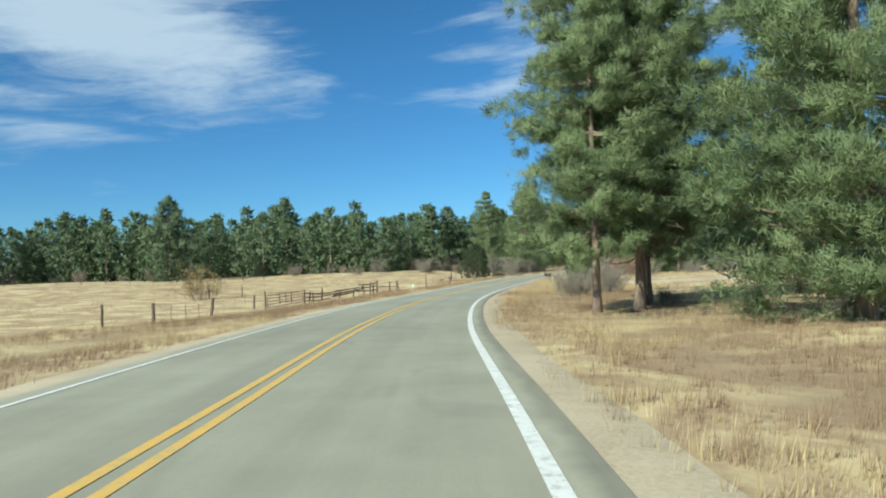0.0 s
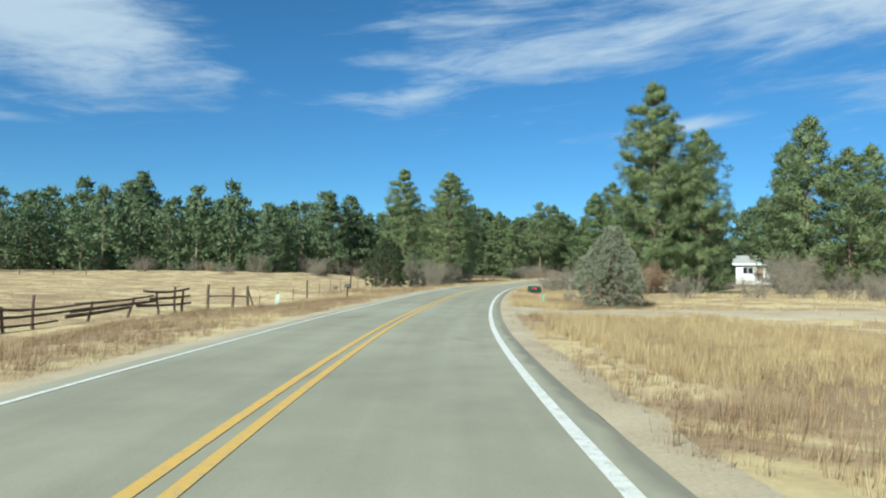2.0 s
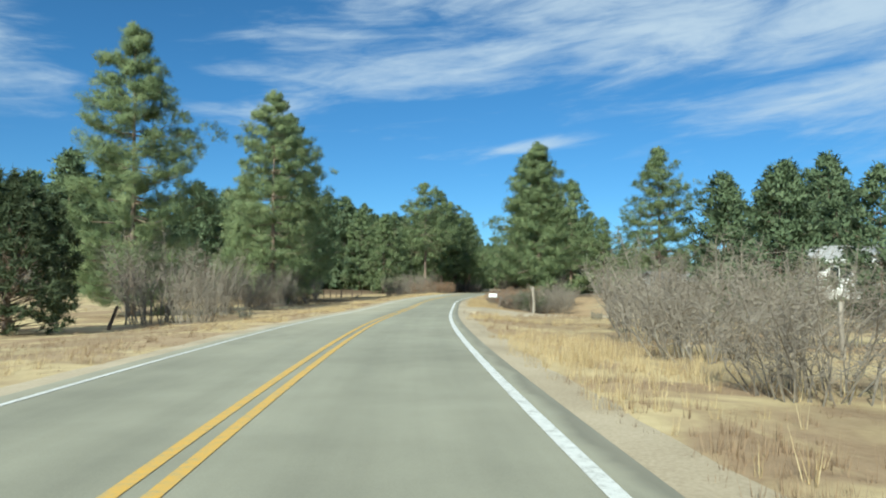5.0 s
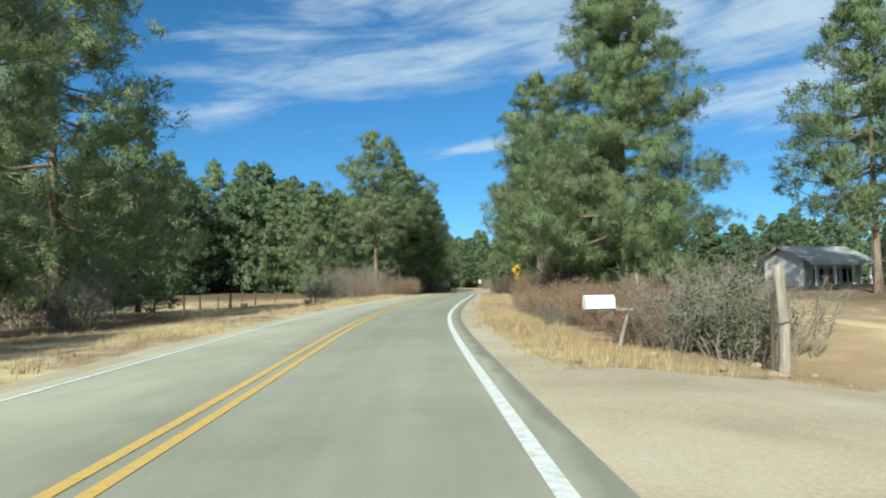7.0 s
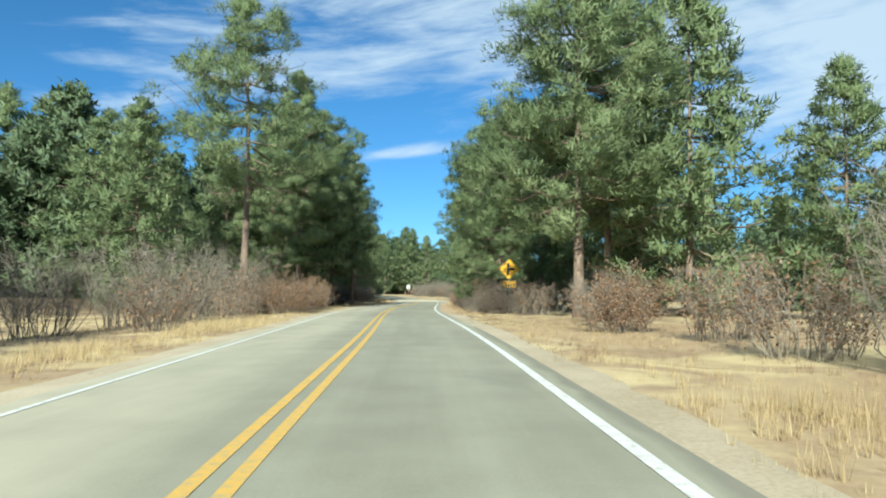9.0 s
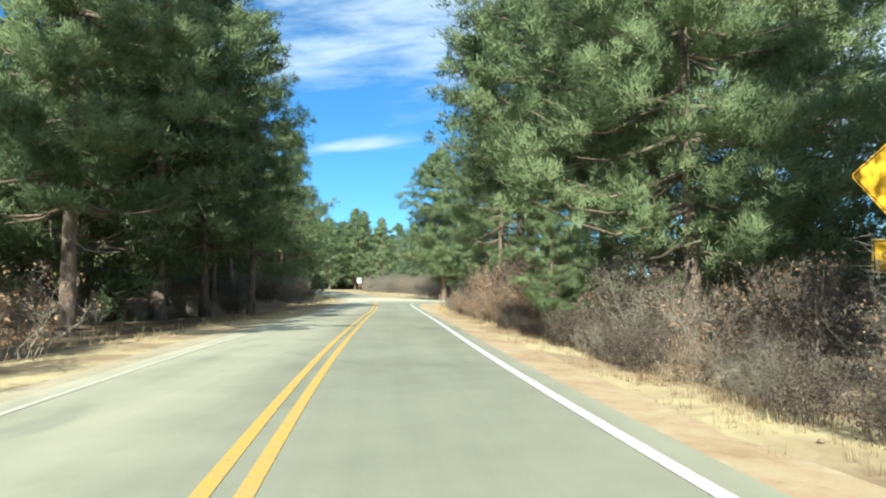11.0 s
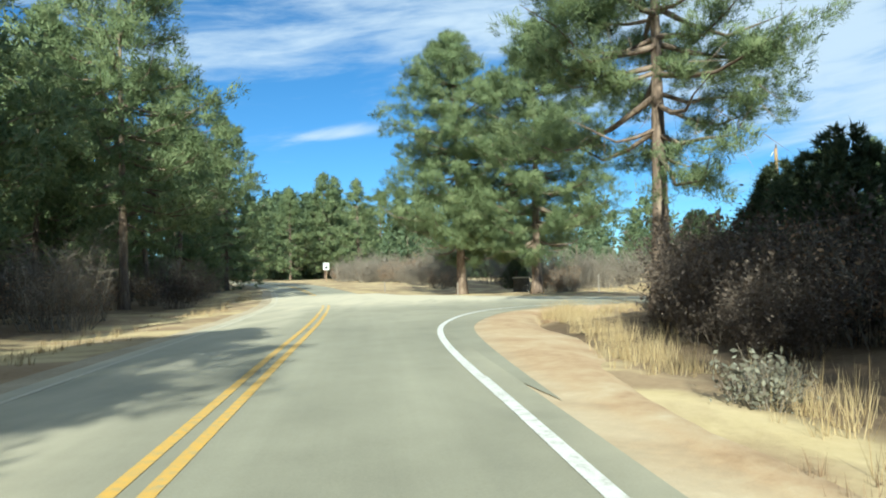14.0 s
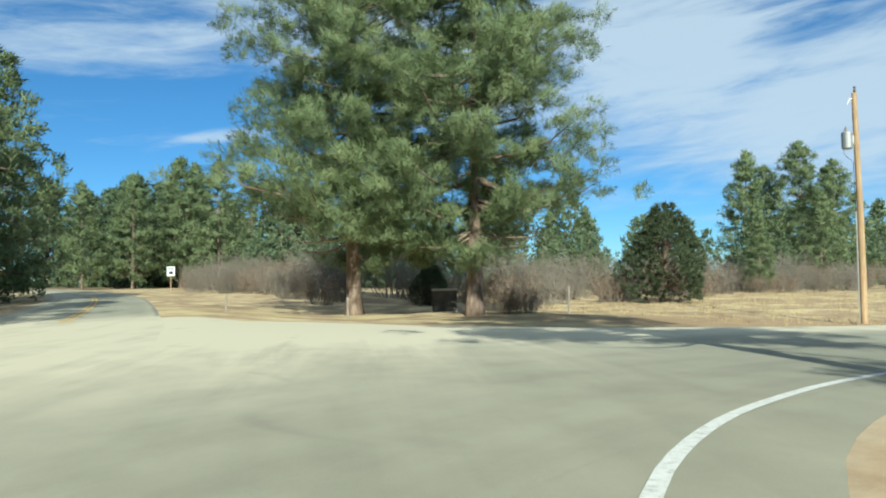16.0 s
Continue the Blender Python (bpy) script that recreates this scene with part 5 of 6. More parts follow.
    # the thicket beyond the junction
    line = smooth_line([(136.0, 362.0, 0), (132.5, 344.0, 0), (127.5, 326.0, 0), (125.5, 312.0, 0), (131.0, 304.0, 0), (142.0, 302.0, 0), (156.0, 300.0, 0), (176.0, 296.0, 0), (200.0, 288.0, 0)])
    for i in range(0, len(line), 4):
        for r in range(3):
            x, y = line[i, 0] + rnd.uniform(-1, 4) + r * 4, line[i, 1] + rnd.uniform(-1.5, 1.5) + r * 4
            if road_field([(x, y)])[0][0] > 6.5:
                bush("bare_tall" if rnd.random() < 0.75 else "oak_thin", x, y, rnd.uniform(0.8, 1.1) + 0.25 * r, turn(), "thicket beyond the junction")
    for x, y, sc in ((87.9, 250.3, 0.8), (88.6, 250.6, 0.7)):
        bush("sage", x, y, sc, turn(), "sagebrush by the road", "pale grey-green sagebrush at the bend")
    # sage and small green clumps
    for i in range(26):
        k = rnd.randrange(150, 430)
        p = beside(MAIN_LINE, rnd.choice((-1, 1)) * rnd.uniform(6.0, 13.0))[k]
        if p[1] > 76 and road_field([p])[0][0] > 5.8 and not (60 < p[1] < 73 and p[0] > 4) and not (128 < p[1] < 144 and p[0] > 24):
            bush("sage", p[0], p[1], rnd.uniform(0.5, 0.95), turn(), "sagebrush by the road")
    # shrubs at the foot of the woods
    for i in range(44):
        x, y = rnd.uniform(-110, 12), rnd.uniform(172, 192)
        bush(rnd.choice(("bare", "bare_tall", "green", "oak_thin")), x, y + 6 * math.sin(x * 0.08), rnd.uniform(0.7, 1.2), turn(), "scrub at the edge of the woods")


# ---- grass ----
def grass_mesh(xy, height, rng, per, width, lean=0.35):
    """Tufts of bent blades on the ground."""
    z = ground_height(xy, False)
    c = np.repeat(np.column_stack([xy, z - 0.03]), per, 0)
    h = np.repeat(height, per)[:, None] * rng.uniform(0.5, 1.15, (len(c), 1))
    a = rng.uniform(0, 2 * math.pi, len(c))
    out = np.column_stack([np.cos(a), np.sin(a), np.zeros(len(c))])
    base = c + out * rng.uniform(0, 0.09, (len(c), 1))
    tip = base + out * h * rng.uniform(0.05, lean, (len(c), 1)) + np.column_stack([np.zeros(len(c)), np.zeros(len(c)), h[:, 0]]) + (0.03, 0.02, 0)
    b = rng.uniform(0, 2 * math.pi, len(c))
    side = np.column_stack([np.cos(b), np.sin(b), np.zeros(len(c))]) * width * rng.uniform(0.6, 1.3, (len(c), 1))
    return Geo().tris(np.stack([base - side, base + side, tip], 1).reshape(-1, 3)).mesh("blades")


def grass():
    rng = np.random.default_rng(3)
    clear = np.array([(92.0, 259.5, 3.0), (97.5, 265.5, 3.0), (104, 282, 11), (112, 277, 8), (122, 274, 7), (8, 67, 3.5), (14, 66.2, 3.0), (19, 65.2, 2.8), (25, 63.8, 2.8), (32, 62.4, 2.8), (32, 137, 5.0), (38, 138, 4.4), (46, 142, 4.4), (42, 150, 3.5)])

    def allowed(p, least):
        d = road_field(p)[0]
        ok = d > least
        for x, y, r in clear:
            ok &= ((p[:, 0] - x)**2 + (p[:, 1] - y)**2) > r * r
        return ok, d

    def band(name, side, a, b, near, far, count, h0, h1, per, width, mat, label, seed_shift=0, power=1.5):
        ln = stretch_of(MAIN_LINE, a, b)
        k = rng.integers(0, len(ln), count)
        off = near + (far - near) * rng.random(count)**power
        lines = beside(ln, 0.0)
        d = np.gradient(ln[:, :2], axis=0)
        d /= np.linalg.norm(d, axis=1)[:, None]
        p = lines[k] + np.stack([d[k, 1], -d[k, 0]], 1) * (side * off)[:, None] + rng.uniform(-0.6, 0.6, (count, 2))
        clump = np.sin(p[:, 0] * 1.7 + np.sin(p[:, 1] * 1.1) * 2) * np.sin(p[:, 1] * 1.5 + np.sin(p[:, 0] * 0.8))
        ok, dist = allowed(p, near - 0.4)
        ok &= rng.random(count) < 0.55 + 0.45 * clump
        drift = np.sin(p[:, 0] * 0.41 + 1.7 * np.sin(p[:, 1] * 0.23)) + np.sin(p[:, 1] * 0.37 + 1.1 * np.sin(p[:, 0] * 0.5))
        ok &= (drift < 0.75 + rng.normal(0, 0.5, count)) if mat is M_RUST else (drift > 0.1 + rng.normal(0, 0.5, count))
        p, clump = p[ok], clump[ok]
        h = (h0 + (h1 - h0) * rng.random(len(p))) * (0.85 + 0.3 * clump)
        me = grass_mesh(p, h, rng, per, width)
        ob = part(name, me, mat, None)
        tagged(ob, label, "grass", kind="stuff")

    for side, least in ((1, 4.0), (-1, 3.75)):
        band("dry_grass", side, 0, 100, least, 12.0, 20000, 0.08, 0.32, 11, 0.0035, M_STRAW, "dry golden grass along the verge", power=1.2)
        band("russet_grass", side, 0, 100, least, 12.0, 38000, 0.08, 0.34, 11, 0.0035, M_RUST, "russet dry grass along the verge", power=1.1)
        band("dry_grass", side, 100, 205, least, 11.0, 9000, 0.08, 0.3, 10, 0.004, M_STRAW, "dry golden grass along the verge", power=1.4)
        band("russet_grass", side, 100, 205, least, 11.0, 8000, 0.08, 0.26, 10, 0.004, M_RUST, "russet dry grass along the verge", power=1.3)
    band("tall_grass", 1, 68, 128, 4.1, 8.0, 8000, 0.22, 0.5, 9, 0.0045, M_STRAW, "high golden grass crowding the gravel shoulder", power=1.3)
    band("tall_grass", -1, 120, 200, 3.8, 6.0, 9000, 0.2, 0.45, 9, 0.0045, M_STRAW, "high golden grass along the far verge", power=1.3)
    band("tall_grass", 1, 144, 178, 4.3, 6.4, 3600, 0.14, 0.46, 9, 0.0045, M_STRAW, "high golden grass in front of the scrub oaks", power=1.3)
    band("russet_grass", 1, 205, 251, 4.35, 8.0, 6200, 0.05, 0.24, 9, 0.004, M_RUST, "russet grass and litter beside the dirt shoulder")
    band("dry_grass", 1, 205, 240, 4.4, 5.6, 1300, 0.08, 0.34, 9, 0.004, M_STRAW, "sparse pale grass beside the dirt shoulder")
    band("dry_grass", 1, 240, 251, 4.5, 6.0, 1700, 0.12, 0.5, 9, 0.004, M_STRAW, "tall golden grass beside the dirt shoulder")
    band("dry_grass", -1, 205, 320, 4.6, 7.5, 3000, 0.12, 0.4, 8, 0.007, M_STRAW, "sparse dry grass under the pines")
    # the open field and the meadow beyond the junction
    for x0, x1, y0, y1, count, h0, h1, label in ((-60, 6, 40, 150, 16000, 0.08, 0.22, "pale dry meadow grass in the field"), (14, 60, 20, 100, 9000, 0.1, 0.3, "dry meadow grass beyond the verge"), (128, 180, 262, 300, 5000, 0.12, 0.35, "dry meadow grass beyond the junction"), (16, 45, 172, 215, 3000, 0.1, 0.25, "pale dry grass in the small field")):
        p = np.column_stack([rng.uniform(x0, x1, count), rng.uniform(y0, y1, count)])
        ok, dist = allowed(p, 9.0)
        p = p[ok]
        me = grass_mesh(p, rng.uniform(h0, h1, len(p)), rng, 5, 0.015, 0.6)
        ob = part("meadow_grass", me, M_STRAW, None)
        tagged(ob, label, "grass", kind="stuff")
    # high golden grass on both sides of the drive
    for x0, x1, y0, y1, count in ((5.6, 15.0, 46.0, 64.4, 5600), (7.6, 12.4, 69.6, 77.0, 1000)):
        p = np.column_stack([rng.uniform(x0, x1, count), rng.uniform(y0, y1, count)])
        patch = np.sin(p[:, 0] * 1.3 + np.sin(p[:, 1])) * np.sin(p[:, 1] * 1.1)
        ok, dist = allowed(p, 4.7)
        ok &= rng.random(count) < 0.6 + 0.4 * patch
        p = p[ok]
        me = grass_mesh(p, rng.uniform(0.2, 0.52, len(p)), rng, 10, 0.005, 0.45)
        tagged(part("tall_grass", me, M_STRAW, None), "high golden grass beside the gravel drive", "grass", kind="stuff")
    # tall seed heads inside the bend
    n = 560
    rim = smooth_line([(87.2, 249.4, 0), (88.9, 252.3, 0), (91.3, 255.5, 0), (93.8, 258.5, 0), (96.5, 261.9, 0), (99.1, 264.2, 0), (102.2, 265.7, 0), (109.0, 265.6, 0)], 0.25)
    p = np.repeat(rim[rng.integers(0, len(rim), 70), :2] + rng.normal(0, 0.3, (70, 2)), 8, 0) + rng.normal(0, 0.28, (n, 2)) + (0.3, -0.3)
    me = grass_mesh(p, rng.uniform(0.2, 0.68, n), rng, 9, 0.0042, 0.45)
    tagged(part("tall_grass", me, M_STRAW, None), "tall pale grass with seed heads at the bend", "grass", kind="stuff")
    rim = smooth_line([(96.6, 262.9, 0), (97.6, 263.7, 0), (99.1, 264.8, 0), (100.6, 265.6, 0)], 0.25)
    p = np.repeat(rim[rng.integers(0, len(rim), 16), :2] + rng.normal(0, 0.15, (16, 2)), 8, 0) + rng.normal(0, 0.2, (128, 2)) + (0.15, -0.2)
    me = grass_mesh(p, rng.uniform(0.3, 0.8, 128), rng, 9, 0.0045, 0.45)
    tagged(part("tall_grass", me, M_STRAW, None), "tall pale grass on the edge of the dirt", "grass", kind="stuff")


trees()
shrubs()
grass()


# ---- fences, mailboxes, signs ----
def post_mesh(height, radius, seed, lean=(0, 0), rough=0.12):
    rng = np.random.default_rng(seed)
    z = np.linspace(-0.3, height, 6)
    pts = np.column_stack([lean[0] * z / height + rng.normal(0, 0.008, 6), lean[1] * z / height + rng.normal(0, 0.008, 6), z])
    return Geo().tube(pts, radius * np.linspace(1.08, 0.92, 6), 8, True, rough, rng).mesh("post", True)


def wire_fence(label, spots, wires, wire_sag=0.03):
    """Posts (x, y, height, radius, lean x, lean y, material) joined by wires."""
    base = spots[0]
    ob = thing("wire_fence", label, "fence", (base[0], base[1], gz(base[0], base[1])))
    o = np.array([base[0], base[1], gz(base[0], base[1])])
    tops = []
    for i, (x, y, h, r, lx, ly, mat) in enumerate(spots):
        p = part("post", post_mesh(h, r, 50 + i, (lx, ly)), mat, ob)
        p.location = Vector((x, y, gz(x, y))) - Vector(o)
        tops.append(np.array([x, y, gz(x, y)]) - o)
    for hgt in wires:
        for a, b, sa, sb in zip(tops[:-1], tops[1:], spots[:-1], spots[1:]):
            ka, kb = hgt / sa[2], hgt / sb[2]
            if ka > 1 or kb > 1:
                continue
            pa = a + (sa[4] * ka, sa[5] * ka, hgt)
            pb = b + (sb[4] * kb, sb[5] * kb, hgt)
            mid = (pa + pb) / 2 - (0, 0, wire_sag)
            part("wire", Geo().tube([pa, mid, pb], 0.004, 3, False), M_STEEL, ob)
    return ob


def along(a, b, n):
    return [(a[0] + (b[0] - a[0]) * t, a[1] + (b[1] - a[1]) * t) for t in np.linspace(0, 1, n)]


def left_fences():
    W, T = M_POST, M_TPOST
    # from the near corner post to the gate
    s = [(-14.4, 30.0, 1.3, 0.06, 0, 0, W), (-16.6, 40.6, 1.35, 0.1, 0.02, 0, W)]
    s += [(x, y, 1.05, 0.022, 0.0, 0.02, T) for x, y in along((-16.7, 43.5), (-16.9, 49.0), 3)]
    s += [(-17.0, 52.0, 1.25, 0.11, 0.12, 0.05, W)]
    wire_fence("old wire fence with dark wooden and steel posts", s, (0.35, 0.65, 0.95))
    s = [(-26.8, 81.0, 1.4, 0.09, 0, 0, W), (-22.6, 79.6, 1.45, 0.05, 0, 0, W), (-19.0, 68.0, 1.0, 0.022, 0, 0, T), (-16.0, 60.0, 1.2, 0.08, 0.05, 0, W)]
    wire_fence("wire fence of leaning wooden posts", s, (0.4, 0.8))
    # livestock gate
    ax, ay, bx, by = -14.56, 58.8, -12.6, 63.9
    a, b = Vector((ax, ay, gz(ax, ay) + 0.02)), Vector((bx, by, gz(bx, by) + 0.14))
    d = (b - a)
    gate = thing("livestock_gate", "closed tubular steel livestock gate, rusty brown", "gate", a)
    length = math.hypot(d.x, d.y)
    rot = Matrix.Rotation(math.atan2(d.y, d.x), 4, "Z")
    up = d.z / length

    def bar(name, x0, z0, x1, z1, r):
        p = [rot @ Vector((x0, 0, z0 + up * x0)), rot @ Vector((x1, 0, z1 + up * x1))]
        part(name, Geo().tube([tuple(v) for v in p], r, 7), M_STEEL, gate)
    for z in (0.12, 0.36, 0.6, 0.84, 1.1):
        bar("rail", 0.0, z, length, z, 0.026)
    for x in (0.0, length * 0.33, length * 0.5, length * 0.66, length):
        bar("upright", x, 0.1, x, 1.12, 0.026)
    for x, y, h in ((ax - 0.1, ay - 0.25, 1.5), (bx + 0.1, by + 0.25, 1.35)):
        g = thing("gate_post", "dark weathered wooden gate post", "post", (x, y, gz(x, y)), 0, "gate posts")
        part("post", post_mesh(h, 0.07, int(h * 100)), M_POST, g)
    # crooked pole fence
    pole_fence()
    # brace of three posts with a cross bar
    p0, p1, p2 = (-7.5, 81.8), (-6.1, 82.4), (-5.25, 82.75)
    br = thing("fence_brace", "three dark wooden posts with a cross bar", "fence", (p0[0], p0[1], gz(*p0)))
    o = Vector((p0[0], p0[1], gz(*p0)))
    for i, (p, h) in enumerate(((p0, 1.75), (p1, 1.6), (p2, 1.65))):
        q = part("post", post_mesh(h, 0.085, 80 + i), M_POST, br)
        q.location = Vector((p[0], p[1], gz(*p))) - o
    part("cross_bar", Geo().tube([(0, 0, 1.02), (0.7, 0.3, 1.05), (1.4, 0.6, 1.04), (2.25, 0.95, 1.0)], 0.045, 7), M_POST, br)
    part("brace_pole", Geo().tube([(2.25, 0.95, 1.45), (2.75, 1.2, -0.1)], 0.05, 7), M_POST, br)
    # along the field to the juniper
    a, b = (-4.6, 83.6), (5.6, 120.6)
    s = []
    for i, (x, y) in enumerate(along(a, b, 13)):
        s.append((x, y, 1.45 if i % 4 == 3 else 1.05, 0.065 if i % 4 == 3 else 0.022, 0.18 if i == 7 else 0.0, 0.05, W if i % 4 == 3 else T))
    s += [(5.6, 121.0, 1.15, 0.06, 0.25, 0.0, M_GREYWOOD), (9.2, 126.8, 1.0, 0.07, 0.3, 0.1, W)]
    s += [(x, y, 1.2, 0.05, 0, 0, W) for x, y in along((12.5, 138.0), (28.5, 187.0), 9)]
    s += [(29.7, 188.8, 1.1, 0.05, 0, 0, W), (31.4, 193.5, 1.1, 0.03, 0, 0, T), (32.6, 196.2, 1.3, 0.11, 0.05, 0, W), (34.0, 199.5, 1.1, 0.03, 0, 0, T), (35.6, 202.6, 1.3, 0.08, 0, 0, W), (38.5, 209.0, 1.2, 0.06, 0.1, 0, W), (42.0, 216.0, 1.2, 0.06, 0, 0, W)]
    wire_fence("long wire fence of mixed steel and wooden posts", s, (0.3, 0.6, 0.9))
    # far end of the field
    s = [(x, y, 1.2, 0.07, 0, 0, W) for x, y in along((-95, 128), (-38, 150), 15)]
    wire_fence("pole and wire fence at the far side of the field", s, (0.5, 1.0))


def pole_fence():
    rng = np.random.default_rng(5)
    a, b = np.array([-12.3, 64.6]), np.array([-7.0, 72.8])
    o = np.array([*a, gz(*a)])
    ob = thing("pole_fence", "crooked old fence of dark sagging poles", "fence", o)
    d = b - a

    def at(t, h, side=0.0):
        p = a + d * t
        n = np.array([d[1], -d[0]]) / np.linalg.norm(d)
        p = p + n * side
        return np.array([*p, gz(*p) + h]) - o
    for i, (t, h, lean) in enumerate(((0.02, 1.15, 0.15), (0.08, 1.0, -0.1), (0.2, 1.35, 0.0), (0.45, 0.85, 0.2), (0.66, 0.9, 0.3), (0.84, 1.15, -0.15), (0.94, 1.4, 0.0), (0.985, 1.25, 0.1))):
        q = part("post", post_mesh(h, 0.06, 90 + i, (lean * 0.6, lean)), M_POST, ob)
        q.location = Vector(at(t, 0))
    for t0, t1, h0, h1, sag, r in ((-0.03, 0.48, 1.0, 0.78, 0.12, 0.06), (0.38, 0.8, 0.8, 0.95, 0.1, 0.055), (0.74, 1.02, 1.18, 1.3, 0.12, 0.06), (-0.03, 0.45, 0.62, 0.55, 0.04, 0.055), (0.36, 0.82, 0.5, 0.72, 0.06, 0.07), (0.78, 1.03, 0.8, 0.95, 0.03, 0.06), (-0.03, 0.3, 0.28, 0.22, 0.03, 0.05), (0.34, 0.66, 0.32, 0.45, 0.05, 0.06), (0.7, 1.04, 0.5, 0.6, 0.05, 0.055)):
        t = np.linspace(0, 1, 7)
        pts = [at(t0 + (t1 - t0) * u, h0 + (h1 - h0) * u - sag * math.sin(math.pi * u), 0.09 + 0.02 * rng.normal()) for u in t]
        part("rail", Geo().tube(pts, 1.4 * r * np.linspace(1.0, 0.75, 7) * rng.uniform(0.75, 1.0), 7, True, 0.1, rng).mesh("rail", True), M_POST, ob)


def mailbox(name, label, at, turn, length, width, height, z, mat, flag=True):
    """A round-topped box along its own x axis on whatever carries it; returns the empty."""
    ob = thing(name, label, "mailbox", at, turn)
    n = 10
    prof = [(-width / 2, 0.0)] + [(-width / 2 * math.cos(math.pi * k / n), height - width / 2 + width / 2 * math.sin(math.pi * k / n)) for k in range(n + 1)] + [(width / 2, 0.0)]
    m = Matrix.Translation((0, 0, z)) @ Matrix.Rotation(math.pi / 2, 4, "Z")
    g = Geo().plate(prof, length, m)
    part("body", bevelled(g, 0.008), mat, ob)
    big = [(x * 1.04, zz * 1.02 - 0.004) for x, zz in prof]
    part("door", bevelled(Geo().plate(big, 0.025, Matrix.Translation((-length / 2 - 0.01, 0, z)) @ Matrix.Rotation(math.pi / 2, 4, "Z")), 0.005), mat, ob)
    part("back_rim", bevelled(Geo().plate(big, 0.02, Matrix.Translation((length / 2 + 0.006, 0, z)) @ Matrix.Rotation(math.pi / 2, 4, "Z")), 0.005), mat, ob)
    part("door_pull", Geo().tube([(-length / 2 - 0.03, -0.02, z + height + 0.005), (-length / 2 - 0.03, 0.02, z + height + 0.005), (-length / 2 + 0.0, 0.02, z + height - 0.01)], 0.008, 5), mat, ob)
    if flag:
        g = Geo().plate([(-0.03, 0.0), (0.2, 0.0), (0.2, -0.06), (0.26, -0.06), (0.26, 0.06), (-0.03, 0.045)], 0.008, Matrix.Translation((-length * 0.3, -width / 2 - 0.012, z + height * 0.56)))
        part("flag", g, M_RED, ob, "red metal flag folded down")
    return ob


def mailboxes():
    # green one beside the drive: box to the road side, bracket and post behind it
    x, y = 11.4, 75.1
    z = 0.42
    ob = mailbox("mailbox", "dark green mailbox with a red flag on a wooden post", (x, y, z), 6, 0.64, 0.28, 0.33, 0.9, M_GREEN)
    part("post", bevelled(Geo().box(0.34, 0.45, -0.05, 0.05, -0.4, 1.28), 0.008), M_LUMBER, ob, "tan square wooden post")
    part("arm", bevelled(Geo().box(-0.2, 0.34, -0.05, 0.05, 0.81, 0.9), 0.008), M_LUMBER, ob)
    part("brace", bevelled(Geo().box(-0.03, 0.03, -0.04, 0.04, 0.0, 0.45, Matrix.Translation((0.36, 0, 0.46)) @ Matrix.Rotation(radians(-45), 4, "Y")), 0.006), M_LUMBER, ob)
    pl = part("number_plate", bevelled(Geo().box(0.462, 0.475, -0.085, 0.075, 0.14, 0.78), 0.004), M_GREENSIGN, ob, "green reflective plate with pale marks")
    pl2 = part("number_plate", bevelled(Geo().box(0.47, 0.6, -0.02, -0.012, 0.14, 0.78), 0.003), M_GREENSIGN, ob, "green reflective plate with pale marks")
    for k in range(4):
        part("mark", Geo().box(0.5, 0.57, -0.026, -0.0205, 0.24 + 0.13 * k, 0.33 + 0.13 * k), M_SIGNWHITE, pl2)
    # grey one across the road
    x, y = 1.06, 84.0
    z = -0.12
    ob = mailbox("mailbox", "dull grey-brown mailbox on a thin wooden post", (x, y, z), 52, 0.5, 0.2, 0.24, 1.28, M_MAILGREY, False)
    part("post", post_mesh(1.28, 0.055, 61, (-0.05, 0.0)), M_POST, ob)
    part("mark", Geo().box(-0.2, 0.02, -0.128, -0.122, 1.36, 1.44), M_SIGNWHITE, ob, "pale lettering patch")
    part("flag", Geo().box(0.05, 0.09, -0.13, -0.124, 1.4, 1.58), M_MAILGREY, ob, "grey metal flag standing up")
    # white one on a long arm
    x, y = 35.3, 146.6
    z = 0.0
    ob = mailbox("mailbox", "white mailbox on a cantilevered board", (x, y, z), -18, 0.62, 0.3, 0.3, 1.22, M_MAILWHITE, False)
    part("board", bevelled(Geo().box(-0.35, 0.75, -0.08, 0.08, 1.17, 1.215), 0.006), M_GREYWOOD, ob, "grey board under the box")
    part("post", post_mesh(1.18, 0.05, 63, (0.3, 0.0)), M_GREYWOOD, ob, "leaning pale wooden stake").location = (0.36, 0, 0)


